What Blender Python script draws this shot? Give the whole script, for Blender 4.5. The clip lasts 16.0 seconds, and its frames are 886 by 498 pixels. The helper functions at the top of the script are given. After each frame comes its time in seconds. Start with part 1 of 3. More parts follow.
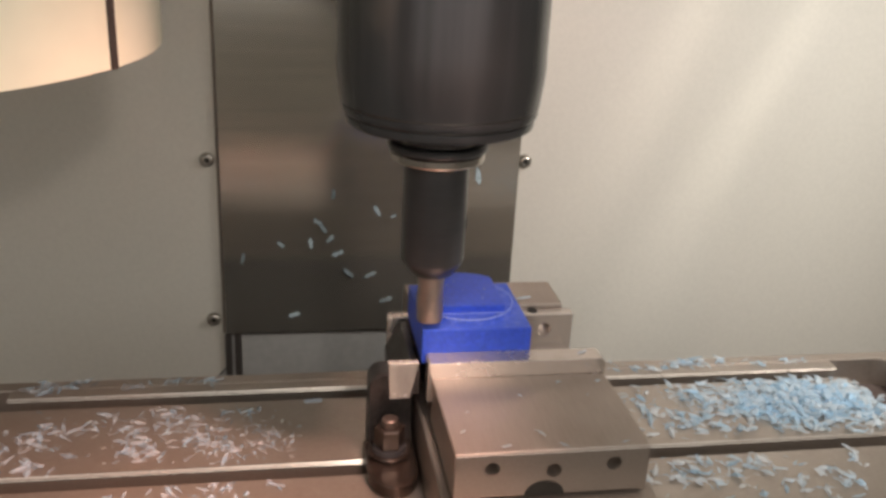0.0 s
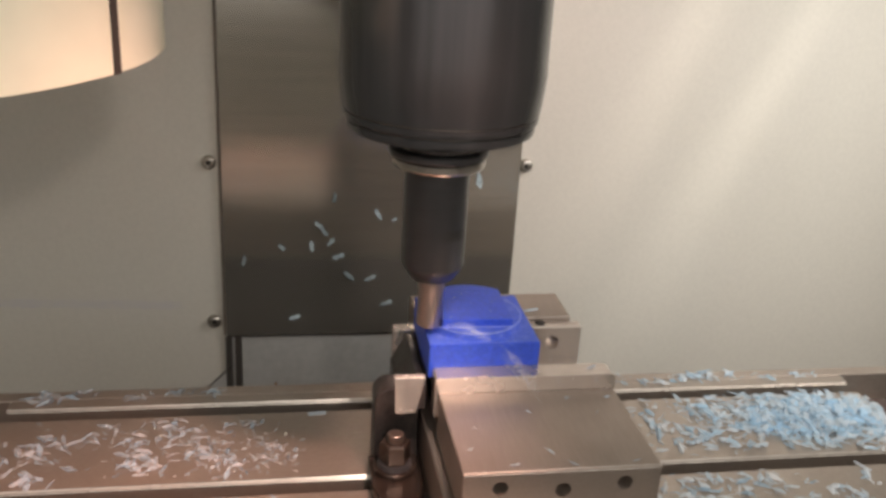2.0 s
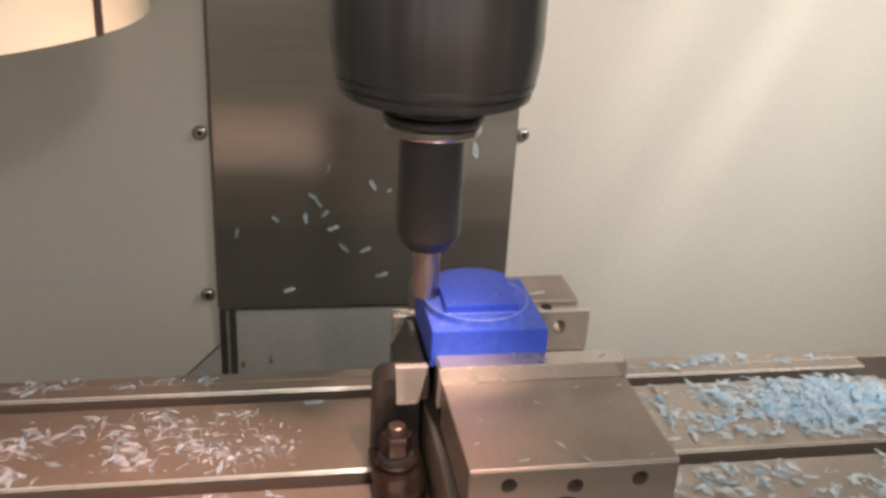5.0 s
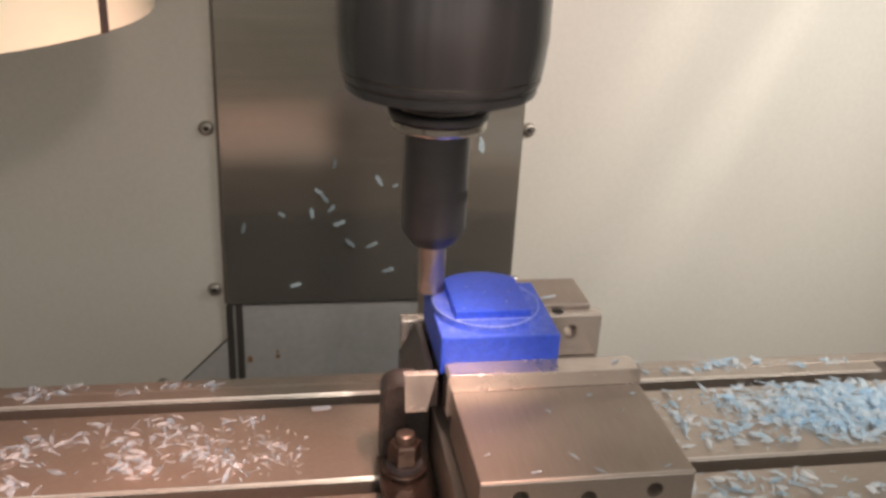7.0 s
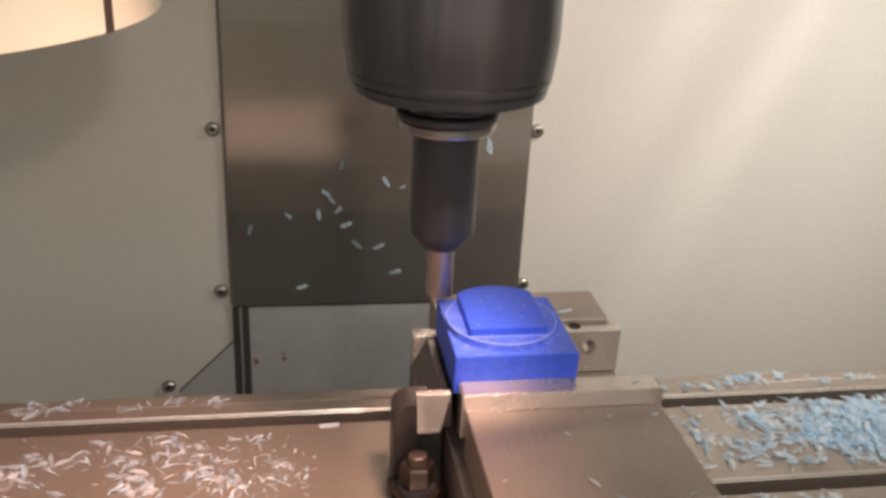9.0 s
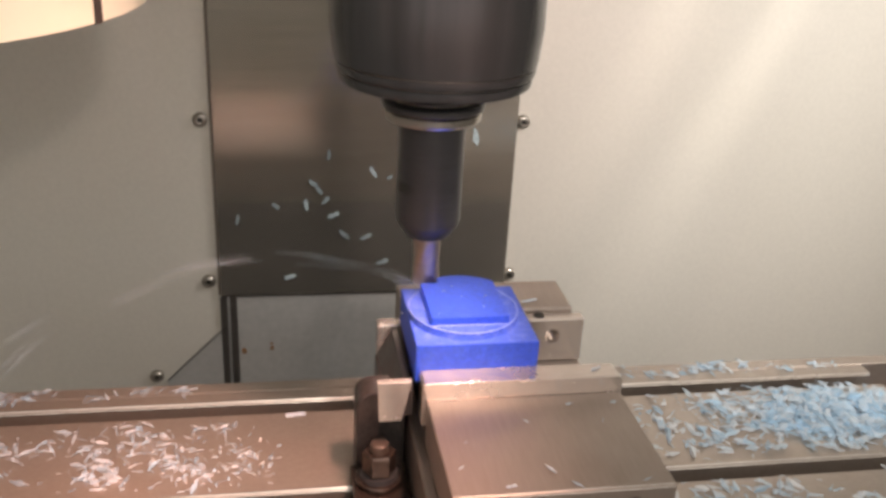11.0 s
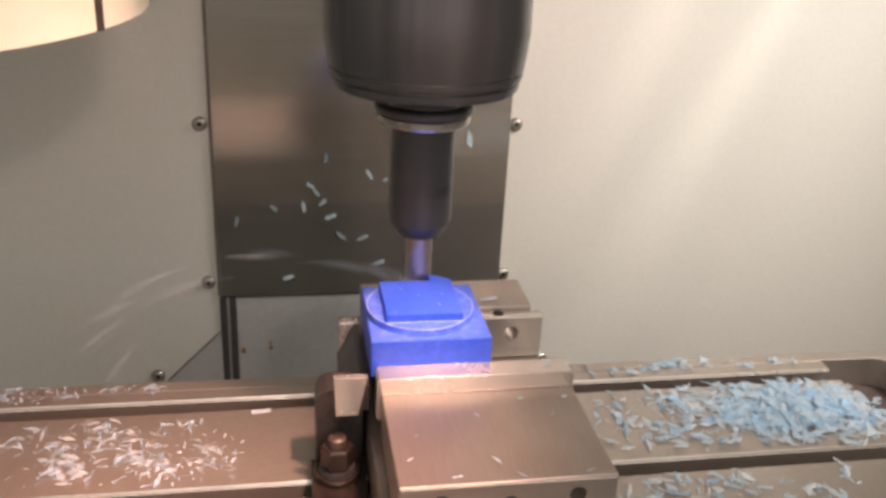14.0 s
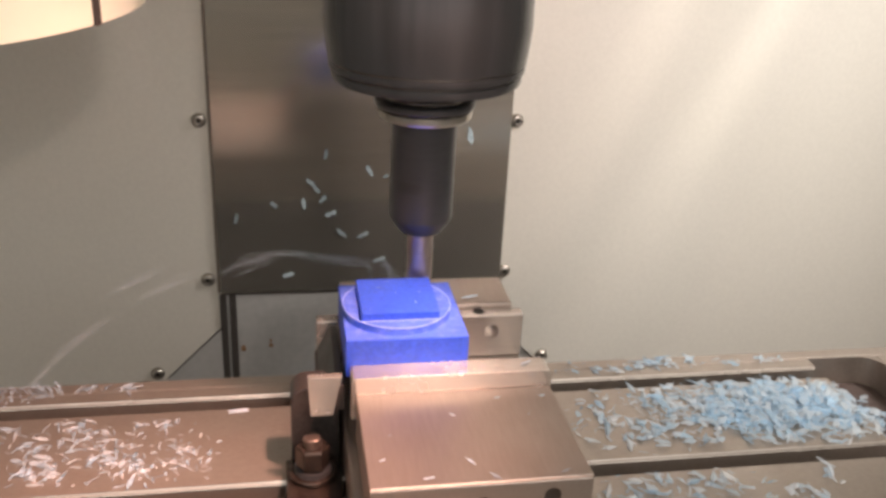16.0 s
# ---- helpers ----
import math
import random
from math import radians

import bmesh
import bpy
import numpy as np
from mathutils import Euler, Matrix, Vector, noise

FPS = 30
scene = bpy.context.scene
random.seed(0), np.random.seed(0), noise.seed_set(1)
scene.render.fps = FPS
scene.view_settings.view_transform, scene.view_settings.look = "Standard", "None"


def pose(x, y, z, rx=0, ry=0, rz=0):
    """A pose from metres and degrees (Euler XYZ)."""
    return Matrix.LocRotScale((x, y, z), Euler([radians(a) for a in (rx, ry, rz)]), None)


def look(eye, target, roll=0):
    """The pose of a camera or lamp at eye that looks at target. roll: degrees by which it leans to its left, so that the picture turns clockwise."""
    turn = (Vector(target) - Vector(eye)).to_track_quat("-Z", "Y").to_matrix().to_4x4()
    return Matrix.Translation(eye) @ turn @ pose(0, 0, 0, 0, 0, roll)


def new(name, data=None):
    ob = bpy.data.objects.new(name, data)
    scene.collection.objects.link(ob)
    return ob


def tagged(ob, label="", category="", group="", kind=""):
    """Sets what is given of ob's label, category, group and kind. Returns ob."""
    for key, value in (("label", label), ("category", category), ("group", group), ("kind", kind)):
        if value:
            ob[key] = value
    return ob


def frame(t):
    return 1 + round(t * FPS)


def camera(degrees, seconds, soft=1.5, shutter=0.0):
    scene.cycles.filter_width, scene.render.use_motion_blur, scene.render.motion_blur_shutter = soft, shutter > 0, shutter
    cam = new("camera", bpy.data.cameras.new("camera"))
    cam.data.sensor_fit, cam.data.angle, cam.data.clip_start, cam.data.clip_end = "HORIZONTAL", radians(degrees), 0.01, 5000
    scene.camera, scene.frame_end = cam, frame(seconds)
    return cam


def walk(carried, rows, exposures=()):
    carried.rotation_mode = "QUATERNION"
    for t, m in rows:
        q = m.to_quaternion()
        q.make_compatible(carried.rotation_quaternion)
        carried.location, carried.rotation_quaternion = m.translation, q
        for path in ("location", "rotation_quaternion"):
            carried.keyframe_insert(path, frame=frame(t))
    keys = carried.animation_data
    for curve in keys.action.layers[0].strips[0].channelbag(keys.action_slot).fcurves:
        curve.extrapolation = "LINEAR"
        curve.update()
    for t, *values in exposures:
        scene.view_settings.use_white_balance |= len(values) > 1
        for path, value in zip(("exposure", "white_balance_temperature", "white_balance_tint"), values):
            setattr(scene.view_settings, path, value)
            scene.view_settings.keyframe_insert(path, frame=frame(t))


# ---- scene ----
cam = camera(51.61, 16.0, soft=3.2, shutter=0.5)
# seconds, eye, target, roll: a phone held in front of the open machine
PATH = [
    (0, (-0.0995, -0.5848, 0.4002), (0.0010, -0.0351, 0.1816), 2.99),
    (0.5, (-0.1012, -0.5821, 0.4002), (-0.0003, -0.0325, 0.1817), 3.20),
    (1, (-0.1011, -0.5837, 0.4017), (-0.0009, -0.0339, 0.1834), 3.26),
    (1.5, (-0.1001, -0.5842, 0.4024), (-0.0004, -0.0340, 0.1847), 3.28),
    (2, (-0.0993, -0.5861, 0.4031), (0.0005, -0.0359, 0.1856), 3.36),
    (2.5, (-0.0986, -0.5849, 0.4013), (0.0019, -0.0344, 0.1848), 3.24),
    (3, (-0.0988, -0.5809, 0.3988), (0.0029, -0.0316, 0.1799), 3.21),
    (3.5, (-0.0976, -0.5754, 0.3953), (0.0060, -0.0288, 0.1705), 3.18),
    (4, (-0.0969, -0.5755, 0.3942), (0.0077, -0.0304, 0.1663), 3.20),
    (6.5, (-0.0965, -0.5742, 0.3959), (0.0002, -0.0317, 0.1586), 3.01),
    (7, (-0.0952, -0.5754, 0.3960), (0.0018, -0.0326, 0.1593), 2.95),
    (7.5, (-0.0952, -0.5756, 0.3956), (0.0012, -0.0329, 0.1587), 2.97),
    (8, (-0.0960, -0.5716, 0.3944), (-0.0002, -0.0290, 0.1569), 3.06),
    (8.5, (-0.0952, -0.5689, 0.3952), (-0.0011, -0.0261, 0.1573), 3.10),
    (9, (-0.0959, -0.5677, 0.3943), (-0.0026, -0.0243, 0.1578), 2.91),
    (11.5, (-0.0958, -0.5797, 0.3970), (0.0059, -0.0400, 0.1552), 3.22),
    (12, (-0.0932, -0.5840, 0.3982), (0.0078, -0.0441, 0.1567), 3.15),
    (12.5, (-0.0920, -0.5886, 0.3987), (0.0085, -0.0483, 0.1580), 3.07),
    (13, (-0.0924, -0.5904, 0.3988), (0.0083, -0.0501, 0.1580), 2.99),
    (13.5, (-0.0935, -0.5933, 0.4001), (0.0072, -0.0525, 0.1606), 2.92),
    (14, (-0.0925, -0.5965, 0.4004), (0.0077, -0.0552, 0.1617), 2.89),
    (14.5, (-0.0918, -0.5970, 0.4001), (0.0084, -0.0557, 0.1616), 2.87),
    (15, (-0.0933, -0.5927, 0.3988), (0.0072, -0.0515, 0.1602), 2.86),
    (15.5, (-0.0936, -0.5903, 0.3983), (0.0067, -0.0494, 0.1588), 2.85),
    (16, (-0.0924, -0.5911, 0.3979), (0.0077, -0.0506, 0.1574), 2.81),
]
walk(cam, [(t, look(e, g, r)) for t, e, g, r in PATH], exposures=[(0, -0.18, 6450, 11), (4, -0.10, 6500, 11), (7, -0.04, 6550, 12), (9, -0.04, 6550, 12), (12, 0.13, 6550, 14), (16, 0.14, 6550, 14)])

# ---- world and lights ----
world = bpy.data.worlds.new("workshop")
world.use_nodes = True
scene.world = world
world.node_tree.nodes["Background"].inputs["Color"].default_value = (1.0, 0.97, 0.90, 1)
world.node_tree.nodes["Background"].inputs["Strength"].default_value = 1.05


def area_lamp(name, eye, target, w, h, power, colour, spread=180):
    data = bpy.data.lights.new(name, "AREA")
    data.shape, data.size, data.size_y, data.energy, data.color = "RECTANGLE", w, h, power, colour
    data.spread = radians(spread)
    ob = new(name, data)
    ob.matrix_world = look(eye, target)
    return ob


area_lamp("door_lamp", (0.13, -1.08, 0.74), (-0.20, 0.1, 0.20), 0.09, 0.07, 2.55, (1.0, 0.90, 0.80))
area_lamp("work_lamp", (0.16, -0.27, 0.84), (-0.18, -0.13, 0.0), 0.06, 0.06, 0.86, (1.0, 0.55, 0.42), 31)
area_lamp("side_lamp", (0.72, -0.05, 0.66), (0.38, 0.31, -0.02), 0.10, 0.28, 1.60, (1.0, 0.97, 0.92), 78)
area_lamp("changer_lamp", (-0.62, -0.75, 0.45), (-0.42, -0.20, 0.50), 0.10, 0.10, 0.95, (1.0, 0.95, 0.76), 30)
# unseen fill, added for the pinkish light on the column panel
area_lamp("panel_fill_lamp", (0.33, -0.92, 1.07), (0.11, 0.36, 0.34), 0.06, 0.06, 0.28, (1.0, 0.80, 0.74), 26)


def spot_lamp(name, eye, target, degrees, power, colour):
    data = bpy.data.lights.new(name, "SPOT")
    data.spot_size, data.spot_blend, data.energy, data.color, data.shadow_soft_size = radians(degrees), 0.9, power, colour, 0.02
    ob = new(name, data)
    ob.matrix_world = look(eye, target)
    return ob


# added spots grazing the back wall, imitating its diagonal reflected streaks
spot_lamp("wall_streak_spot", (0.662, 0.298, 0.69), (0.355, 0.3625, 0.06), 8, 30.0, (1.0, 0.93, 0.84))
spot_lamp("wall_streak_spot", (0.525, 0.298, 0.70), (0.275, 0.3625, 0.16), 9, 16.0, (1.0, 0.90, 0.80))
# added spots: one for the jaw's hot spot, one brightening the vise's rear
spot_lamp("vise_fill_spot", (0.045, -0.34, 0.76), (0.008, -0.060, 0.0905), 9.0, 27.0, (1.0, 0.78, 0.68))
spot_lamp("vise_fill_spot", (0.045, -0.34, 0.77), (0.000, 0.015, 0.085), 11.0, 8.0, (1.0, 0.76, 0.68))

# ---- materials ----


def material(name, base, rough=0.5, metal=0.0, grain=60.0, vary=0.12, bump=0.05, stretch=(1, 1, 1), stain=0.0,
             stain_colour=(0.1, 0.06, 0.04), rough_vary=0.15, aniso=0.0, sss=0.0, trans=0.0, per_object=0.0, island=0.0,
             stain_scale=6.0, spec=0.5, alpha=1.0, glow=0.0, tints=None, brush=None):
    m = bpy.data.materials.new(name)
    m.use_nodes = True
    nt = m.node_tree
    n, l = nt.nodes, nt.links
    b = n["Principled BSDF"]
    tc = n.new("ShaderNodeTexCoord")
    mp = n.new("ShaderNodeMapping")
    mp.inputs["Scale"].default_value = stretch
    l.new(tc.outputs["Object"], mp.inputs["Vector"])
    fine = n.new("ShaderNodeTexNoise")
    fine.inputs["Scale"].default_value, fine.inputs["Detail"].default_value = grain, 5
    l.new(mp.outputs["Vector"], fine.inputs["Vector"])
    wide = n.new("ShaderNodeTexNoise")
    wide.inputs["Scale"].default_value, wide.inputs["Detail"].default_value = stain_scale, 6
    l.new(tc.outputs["Object"], wide.inputs["Vector"])
    ramp = n.new("ShaderNodeMapRange")
    ramp.inputs["From Min"].default_value, ramp.inputs["From Max"].default_value = 0.3, 0.7
    ramp.inputs["To Min"].default_value, ramp.inputs["To Max"].default_value = 1 - vary, 1 + vary
    l.new(fine.outputs["Fac"], ramp.inputs["Value"])
    mul = n.new("ShaderNodeVectorMath")
    mul.operation = "SCALE"
    mul.inputs[0].default_value = base
    l.new(ramp.outputs["Result"], mul.inputs["Scale"])
    colour = mul.outputs["Vector"]
    if stain:
        sr = n.new("ShaderNodeMapRange")
        sr.inputs["From Min"].default_value, sr.inputs["From Max"].default_value = 0.45, 0.75
        sr.inputs["To Max"].default_value = stain
        l.new(wide.outputs["Fac"], sr.inputs["Value"])
        mx = n.new("ShaderNodeMix")
        mx.data_type = "RGBA"
        mx.inputs["B"].default_value = (*stain_colour, 1)
        l.new(sr.outputs["Result"], mx.inputs["Factor"])
        l.new(colour, mx.inputs["A"])
        colour = mx.outputs["Result"]
    if per_object or island:
        src = n.new("ShaderNodeObjectInfo").outputs["Random"] if per_object else n.new("ShaderNodeNewGeometry").outputs["Random Per Island"]
        amount = per_object or island
        pr = n.new("ShaderNodeMapRange")
        pr.inputs["To Min"].default_value, pr.inputs["To Max"].default_value = 1 - amount, 1 + amount
        l.new(src, pr.inputs["Value"])
        m2 = n.new("ShaderNodeVectorMath")
        m2.operation = "SCALE"
        l.new(colour, m2.inputs[0])
        l.new(pr.outputs["Result"], m2.inputs["Scale"])
        colour = m2.outputs["Vector"]
    if tints:
        # each piece leans towards one of two tints
        isl = n.new("ShaderNodeNewGeometry")
        white = n.new("ShaderNodeTexWhiteNoise")
        white.noise_dimensions = "1D"
        if per_object:
            isl = n.new("ShaderNodeObjectInfo")
        l.new(isl.outputs["Random" if per_object else "Random Per Island"], white.inputs["W"])
        mt = n.new("ShaderNodeMix")
        mt.data_type = "RGBA"
        mt.inputs["B"].default_value = (*tints, 1)
        l.new(white.outputs["Value"], mt.inputs["Factor"])
        l.new(colour, mt.inputs["A"])
        colour = mt.outputs["Result"]
    l.new(colour, b.inputs["Base Color"])
    rr = n.new("ShaderNodeMapRange")
    rr.inputs["From Min"].default_value, rr.inputs["From Max"].default_value = 0.3, 0.7
    rr.inputs["To Min"].default_value, rr.inputs["To Max"].default_value = max(0.02, rough - rough_vary / 2), min(1, rough + rough_vary / 2)
    l.new(wide.outputs["Fac"], rr.inputs["Value"])
    l.new(rr.outputs["Result"], b.inputs["Roughness"])
    b.inputs["Metallic"].default_value = metal
    b.inputs["Specular IOR Level"].default_value = spec
    b.inputs["Alpha"].default_value = alpha
    b.inputs["Anisotropic"].default_value = aniso
    if brush:
        # gloss spreads across the grinding lines
        way = n.new("ShaderNodeCombineXYZ")
        for k in range(3):
            way.inputs[k].default_value = brush[k]
        l.new(way.outputs["Vector"], b.inputs["Tangent"])
    if sss:
        b.inputs["Subsurface Weight"].default_value = sss
        b.inputs["Subsurface Radius"].default_value = (0.2, 0.4, 1.0)
        b.inputs["Subsurface Scale"].default_value = 0.004
    if trans:
        b.inputs["Transmission Weight"].default_value = trans
    if glow:
        tr = n.new("ShaderNodeBsdfTranslucent")
        ms = n.new("ShaderNodeMixShader")
        ms.inputs["Fac"].default_value = glow
        l.new(colour, tr.inputs["Color"])
        out = n["Material Output"]
        clear = n.new("ShaderNodeBsdfTransparent")
        m3 = n.new("ShaderNodeMixShader")
        m3.inputs["Fac"].default_value = alpha
        b.inputs["Alpha"].default_value = 1.0
        l.new(b.outputs["BSDF"], ms.inputs[1])
        l.new(tr.outputs["BSDF"], ms.inputs[2])
        l.new(clear.outputs["BSDF"], m3.inputs[1])
        l.new(ms.outputs["Shader"], m3.inputs[2])
        l.new(m3.outputs["Shader"], out.inputs["Surface"])
    if bump:
        bp = n.new("ShaderNodeBump")
        bp.inputs["Strength"].default_value, bp.inputs["Distance"].default_value = bump, 0.0006
        l.new(fine.outputs["Fac"], bp.inputs["Height"])
        l.new(bp.outputs["Normal"], b.inputs["Normal"])
    return m


WALL = material("cream_enclosure_paint", (0.60, 0.565, 0.50), 0.42, grain=220, vary=0.03, bump=0.06, stain=0.12, stain_colour=(0.42, 0.37, 0.30), stain_scale=2.5)
STEEL_SHEET = material("brushed_stainless", (0.42, 0.385, 0.338), 0.17, 0.80, grain=160, vary=0.06, bump=0.012, stretch=(0.03, 1, 1), aniso=0.3, rough_vary=0.05, stain=0.15, stain_colour=(0.30, 0.27, 0.24), stain_scale=5)
GREY_SHEET = material("grey_way_cover", (0.46, 0.45, 0.43), 0.45, 0.2, grain=120, vary=0.06, bump=0.03, stain=0.3, stain_colour=(0.2, 0.17, 0.14), stain_scale=7)
FOLD = material("stained_fold", (0.17, 0.14, 0.115), 0.5, 0.3, grain=90, vary=0.2, stretch=(1, 1, 0.1), stain=0.5, stain_colour=(0.30, 0.24, 0.19), stain_scale=14)
DARK_RAIL = material("dark_rail", (0.075, 0.066, 0.060), 0.45, 0.4, grain=90, stretch=(1, 1, 0.1))
TABLE = material("ground_cast_iron", (0.37, 0.315, 0.270), 0.36, 0.7, grain=420, vary=0.06, bump=0.03, stretch=(0.7, 1, 1), stain=0.22, stain_colour=(0.26, 0.17, 0.12), stain_scale=22)
# rust stains on a base darkened for the shade in the trough
SHADED_RUST = material("shaded_rusty_trough", (0.10, 0.080, 0.072), 0.6, 0.4, grain=120, vary=0.3, bump=0.2, stain=0.5, stain_colour=(0.12, 0.05, 0.03), stain_scale=25)
VISE = material("ground_vise_steel", (0.36, 0.302, 0.262), 0.44, 0.75, grain=420, vary=0.05, bump=0.02, stretch=(1, 0.12, 1), stain=0.25, stain_colour=(0.24, 0.19, 0.15), stain_scale=14)
# darker copy of the vise steel, shade in its colour; also on the stud
VISE_SHADED = material("shaded_vise_steel", (0.14, 0.105, 0.088), 0.42, 0.7, grain=150, vary=0.25, bump=0.08, stain=0.4, stain_colour=(0.09, 0.05, 0.04), stain_scale=30)
JAW = material("bright_jaw_steel", (0.64, 0.57, 0.52), 0.24, 0.85, grain=420, vary=0.07, bump=0.010, stretch=(0.08, 1, 1), stain=0.30, stain_colour=(0.26, 0.20, 0.17), stain_scale=38, aniso=0.9, brush=(0, 0.7, 0.7))
BLACK = material("black_oxide", (0.045, 0.043, 0.045), 0.36, 0.2, grain=300, vary=0.2, bump=0.03, stain=0.3, stain_colour=(0.09, 0.08, 0.075), stain_scale=40)
CAST = material("black_cast_iron", (0.042, 0.036, 0.034), 0.36, 0.2, grain=350, vary=0.3, bump=0.25, stain=0.4, stain_colour=(0.085, 0.050, 0.040), stain_scale=40)
SPINDLE = material("dark_spindle_housing", (0.064, 0.065, 0.069), 0.24, 0.45, grain=60, vary=0.25, bump=0.006, stretch=(1, 1, 0.06), stain=0.35, stain_colour=(0.085, 0.078, 0.074), stain_scale=9, rough_vary=0.05)
RIM = material("turned_steel_rim", (0.52, 0.48, 0.44), 0.27, 1.0, grain=300, vary=0.08, bump=0.02)
CHROME = material("polished_steel", (0.62, 0.59, 0.55), 0.22, 1.0, grain=300, vary=0.06, bump=0.02)
SCREW = material("screw_steel", (0.40, 0.37, 0.33), 0.28, 1.0, grain=200, vary=0.1)
OILY = material("oily_black_steel", (0.075, 0.055, 0.046), 0.20, 0.75, grain=260, vary=0.35, bump=0.12, stain=0.4, stain_colour=(0.14, 0.085, 0.06), stain_scale=60)
DULL = material("dull_bronze_ring", (0.09, 0.078, 0.070), 0.35, 0.8, grain=300)
# pale steel for strips that imitate the glint on chamfered edges
GLINT = material("bright_edge_glint", (0.66, 0.60, 0.54), 0.28, 0.95, grain=500, vary=0.2, bump=0.05, stretch=(0.05, 1, 1))
# near-black colour that stands for the shade inside holes
HOLE = material("hole_shadow_steel", (0.05, 0.045, 0.04), 0.6, 0.6)
CUTTER = material("carbide_cutter", (0.50, 0.41, 0.37), 0.38, 1.0, grain=200, vary=0.1, bump=0.03)
WAX = material("blue_machinable_wax", (0.034, 0.092, 0.66), 0.46, 0.0, grain=380, vary=0.16, bump=0.12, sss=0.2, stain=0.18, stain_colour=(0.12, 0.20, 0.70), stain_scale=120)
WAX_CUT = material("fresh_cut_wax", (0.070, 0.135, 0.68), 0.60, 0.0, grain=900, vary=0.30, bump=0.40, sss=0.15, stain=0.45, stain_colour=(0.30, 0.36, 0.82), stain_scale=150)
CHIP = material("pale_blue_wax_chip", (0.60, 0.82, 0.98), 0.35, 0.0, grain=300, vary=0.08, island=0.18, alpha=0.46, glow=0.5, tints=(0.95, 0.97, 0.98))
CHIP_SPARSE = material("pale_loose_wax_chip", (0.60, 0.80, 0.95), 0.35, 0.0, grain=300, vary=0.10, per_object=0.18, alpha=0.52, glow=0.40, tints=(0.95, 0.96, 0.97))
CHIP_CLEAR = material("clear_loose_wax_chip", (0.50, 0.68, 0.82), 0.32, 0.0, grain=300, vary=0.12, per_object=0.35, alpha=0.38, glow=0.35, tints=(0.84, 0.90, 0.95))
CHIP_ONE = material("single_wax_chip", (0.60, 0.68, 0.76), 0.55, 0.0, grain=300, vary=0.10, per_object=0.2, alpha=0.65)
FLAKE = material("thin_clear_flake", (0.40, 0.48, 0.51), 0.45, 0.0, grain=260, vary=0.3, per_object=0.4, alpha=0.72)
BURR = material("pale_wax_burr", (0.34, 0.42, 0.88), 0.6, grain=900, vary=0.4, bump=0.3)
CREAM = material("cream_cover_plastic", (0.90, 0.88, 0.70), 0.35, 0.0, grain=50, vary=0.02, bump=0.02)
SEAM = material("dark_seam", (0.05, 0.04, 0.035), 0.7)
TRAY = material("grey_chip_tray", (0.36, 0.34, 0.32), 0.5, 0.1, grain=60, vary=0.1, stain=0.4, stain_colour=(0.2, 0.15, 0.12))
# white of the added front sheet, set by the column cover's reflection
FRONT_SHEET = material("white_reflector_paint", (0.78, 0.76, 0.71), 0.45, grain=60, vary=0.04)
ENCLOSURE = material("enclosure_inner_paint", (0.40, 0.39, 0.36), 0.5, grain=60, vary=0.05)

# ---- mesh helpers ----


def part(name, bm, mat, parent=None, label=""):
    """Link a bmesh, built in world coordinates, as one mesh under parent."""
    me = bpy.data.meshes.new(name)
    bm.to_mesh(me)
    bm.free()
    me.materials.append(mat)
    ob = new(name, me)
    if parent is not None:
        ob.parent = parent
        shift = Vector()
        p = parent
        while p is not None:
            shift += p.location
            p = p.parent
        me.transform(Matrix.Translation(-shift))
    return tagged(ob, label) if label else ob


def smooth(ob, angle=40):
    me = ob.data
    for p in me.polygons:
        p.use_smooth = True
    me.set_sharp_from_angle(angle=radians(angle))
    return ob


def thing(name, base, label, category, group=""):
    ob = new(name)
    ob.location = base
    ob.empty_display_size = 0.02
    return tagged(ob, label, category, group)


def slab(x0, x1, y0, y1, z0, z1, bevel=0.0, segments=2, bm=None):
    part_bm = bmesh.new()
    bmesh.ops.create_cube(part_bm, size=1)
    for v in part_bm.verts:
        v.co = Vector(((x0 + x1) / 2 + v.co.x * (x1 - x0), (y0 + y1) / 2 + v.co.y * (y1 - y0), (z0 + z1) / 2 + v.co.z * (z1 - z0)))
    if bevel:
        bmesh.ops.bevel(part_bm, geom=part_bm.edges[:], offset=bevel, segments=segments, affect="EDGES", profile=0.5)
    if bm is None:
        return part_bm
    join(bm, part_bm)
    return bm


def join(bm, other):
    me = bpy.data.meshes.new("tmp")
    other.to_mesh(me)
    other.free()
    bm.from_mesh(me)
    bpy.data.meshes.remove(me)
    return bm


def lathe(profile, centre=(0, 0, 0), n=64, axis="Z", caps=True):
    """Spin (radius, height) pairs round an axis through centre."""
    bm = bmesh.new()
    rings = []
    for r, h in profile:
        ring = []
        for i in range(n):
            a = 2 * math.pi * i / n
            c, s = r * math.cos(a), r * math.sin(a)
            co = (c, s, h) if axis == "Z" else ((c, -h, s) if axis == "Y" else (h, c, s))
            ring.append(bm.verts.new(Vector(co) + Vector(centre)))
        rings.append(ring)
    for a, b in zip(rings, rings[1:]):
        for i in range(n):
            bm.faces.new((a[i], a[(i + 1) % n], b[(i + 1) % n], b[i]))
    if caps:
        bm.faces.new(rings[0][::-1])
        bm.faces.new(rings[-1])
    bmesh.ops.recalc_face_normals(bm, faces=bm.faces[:])
    return bm


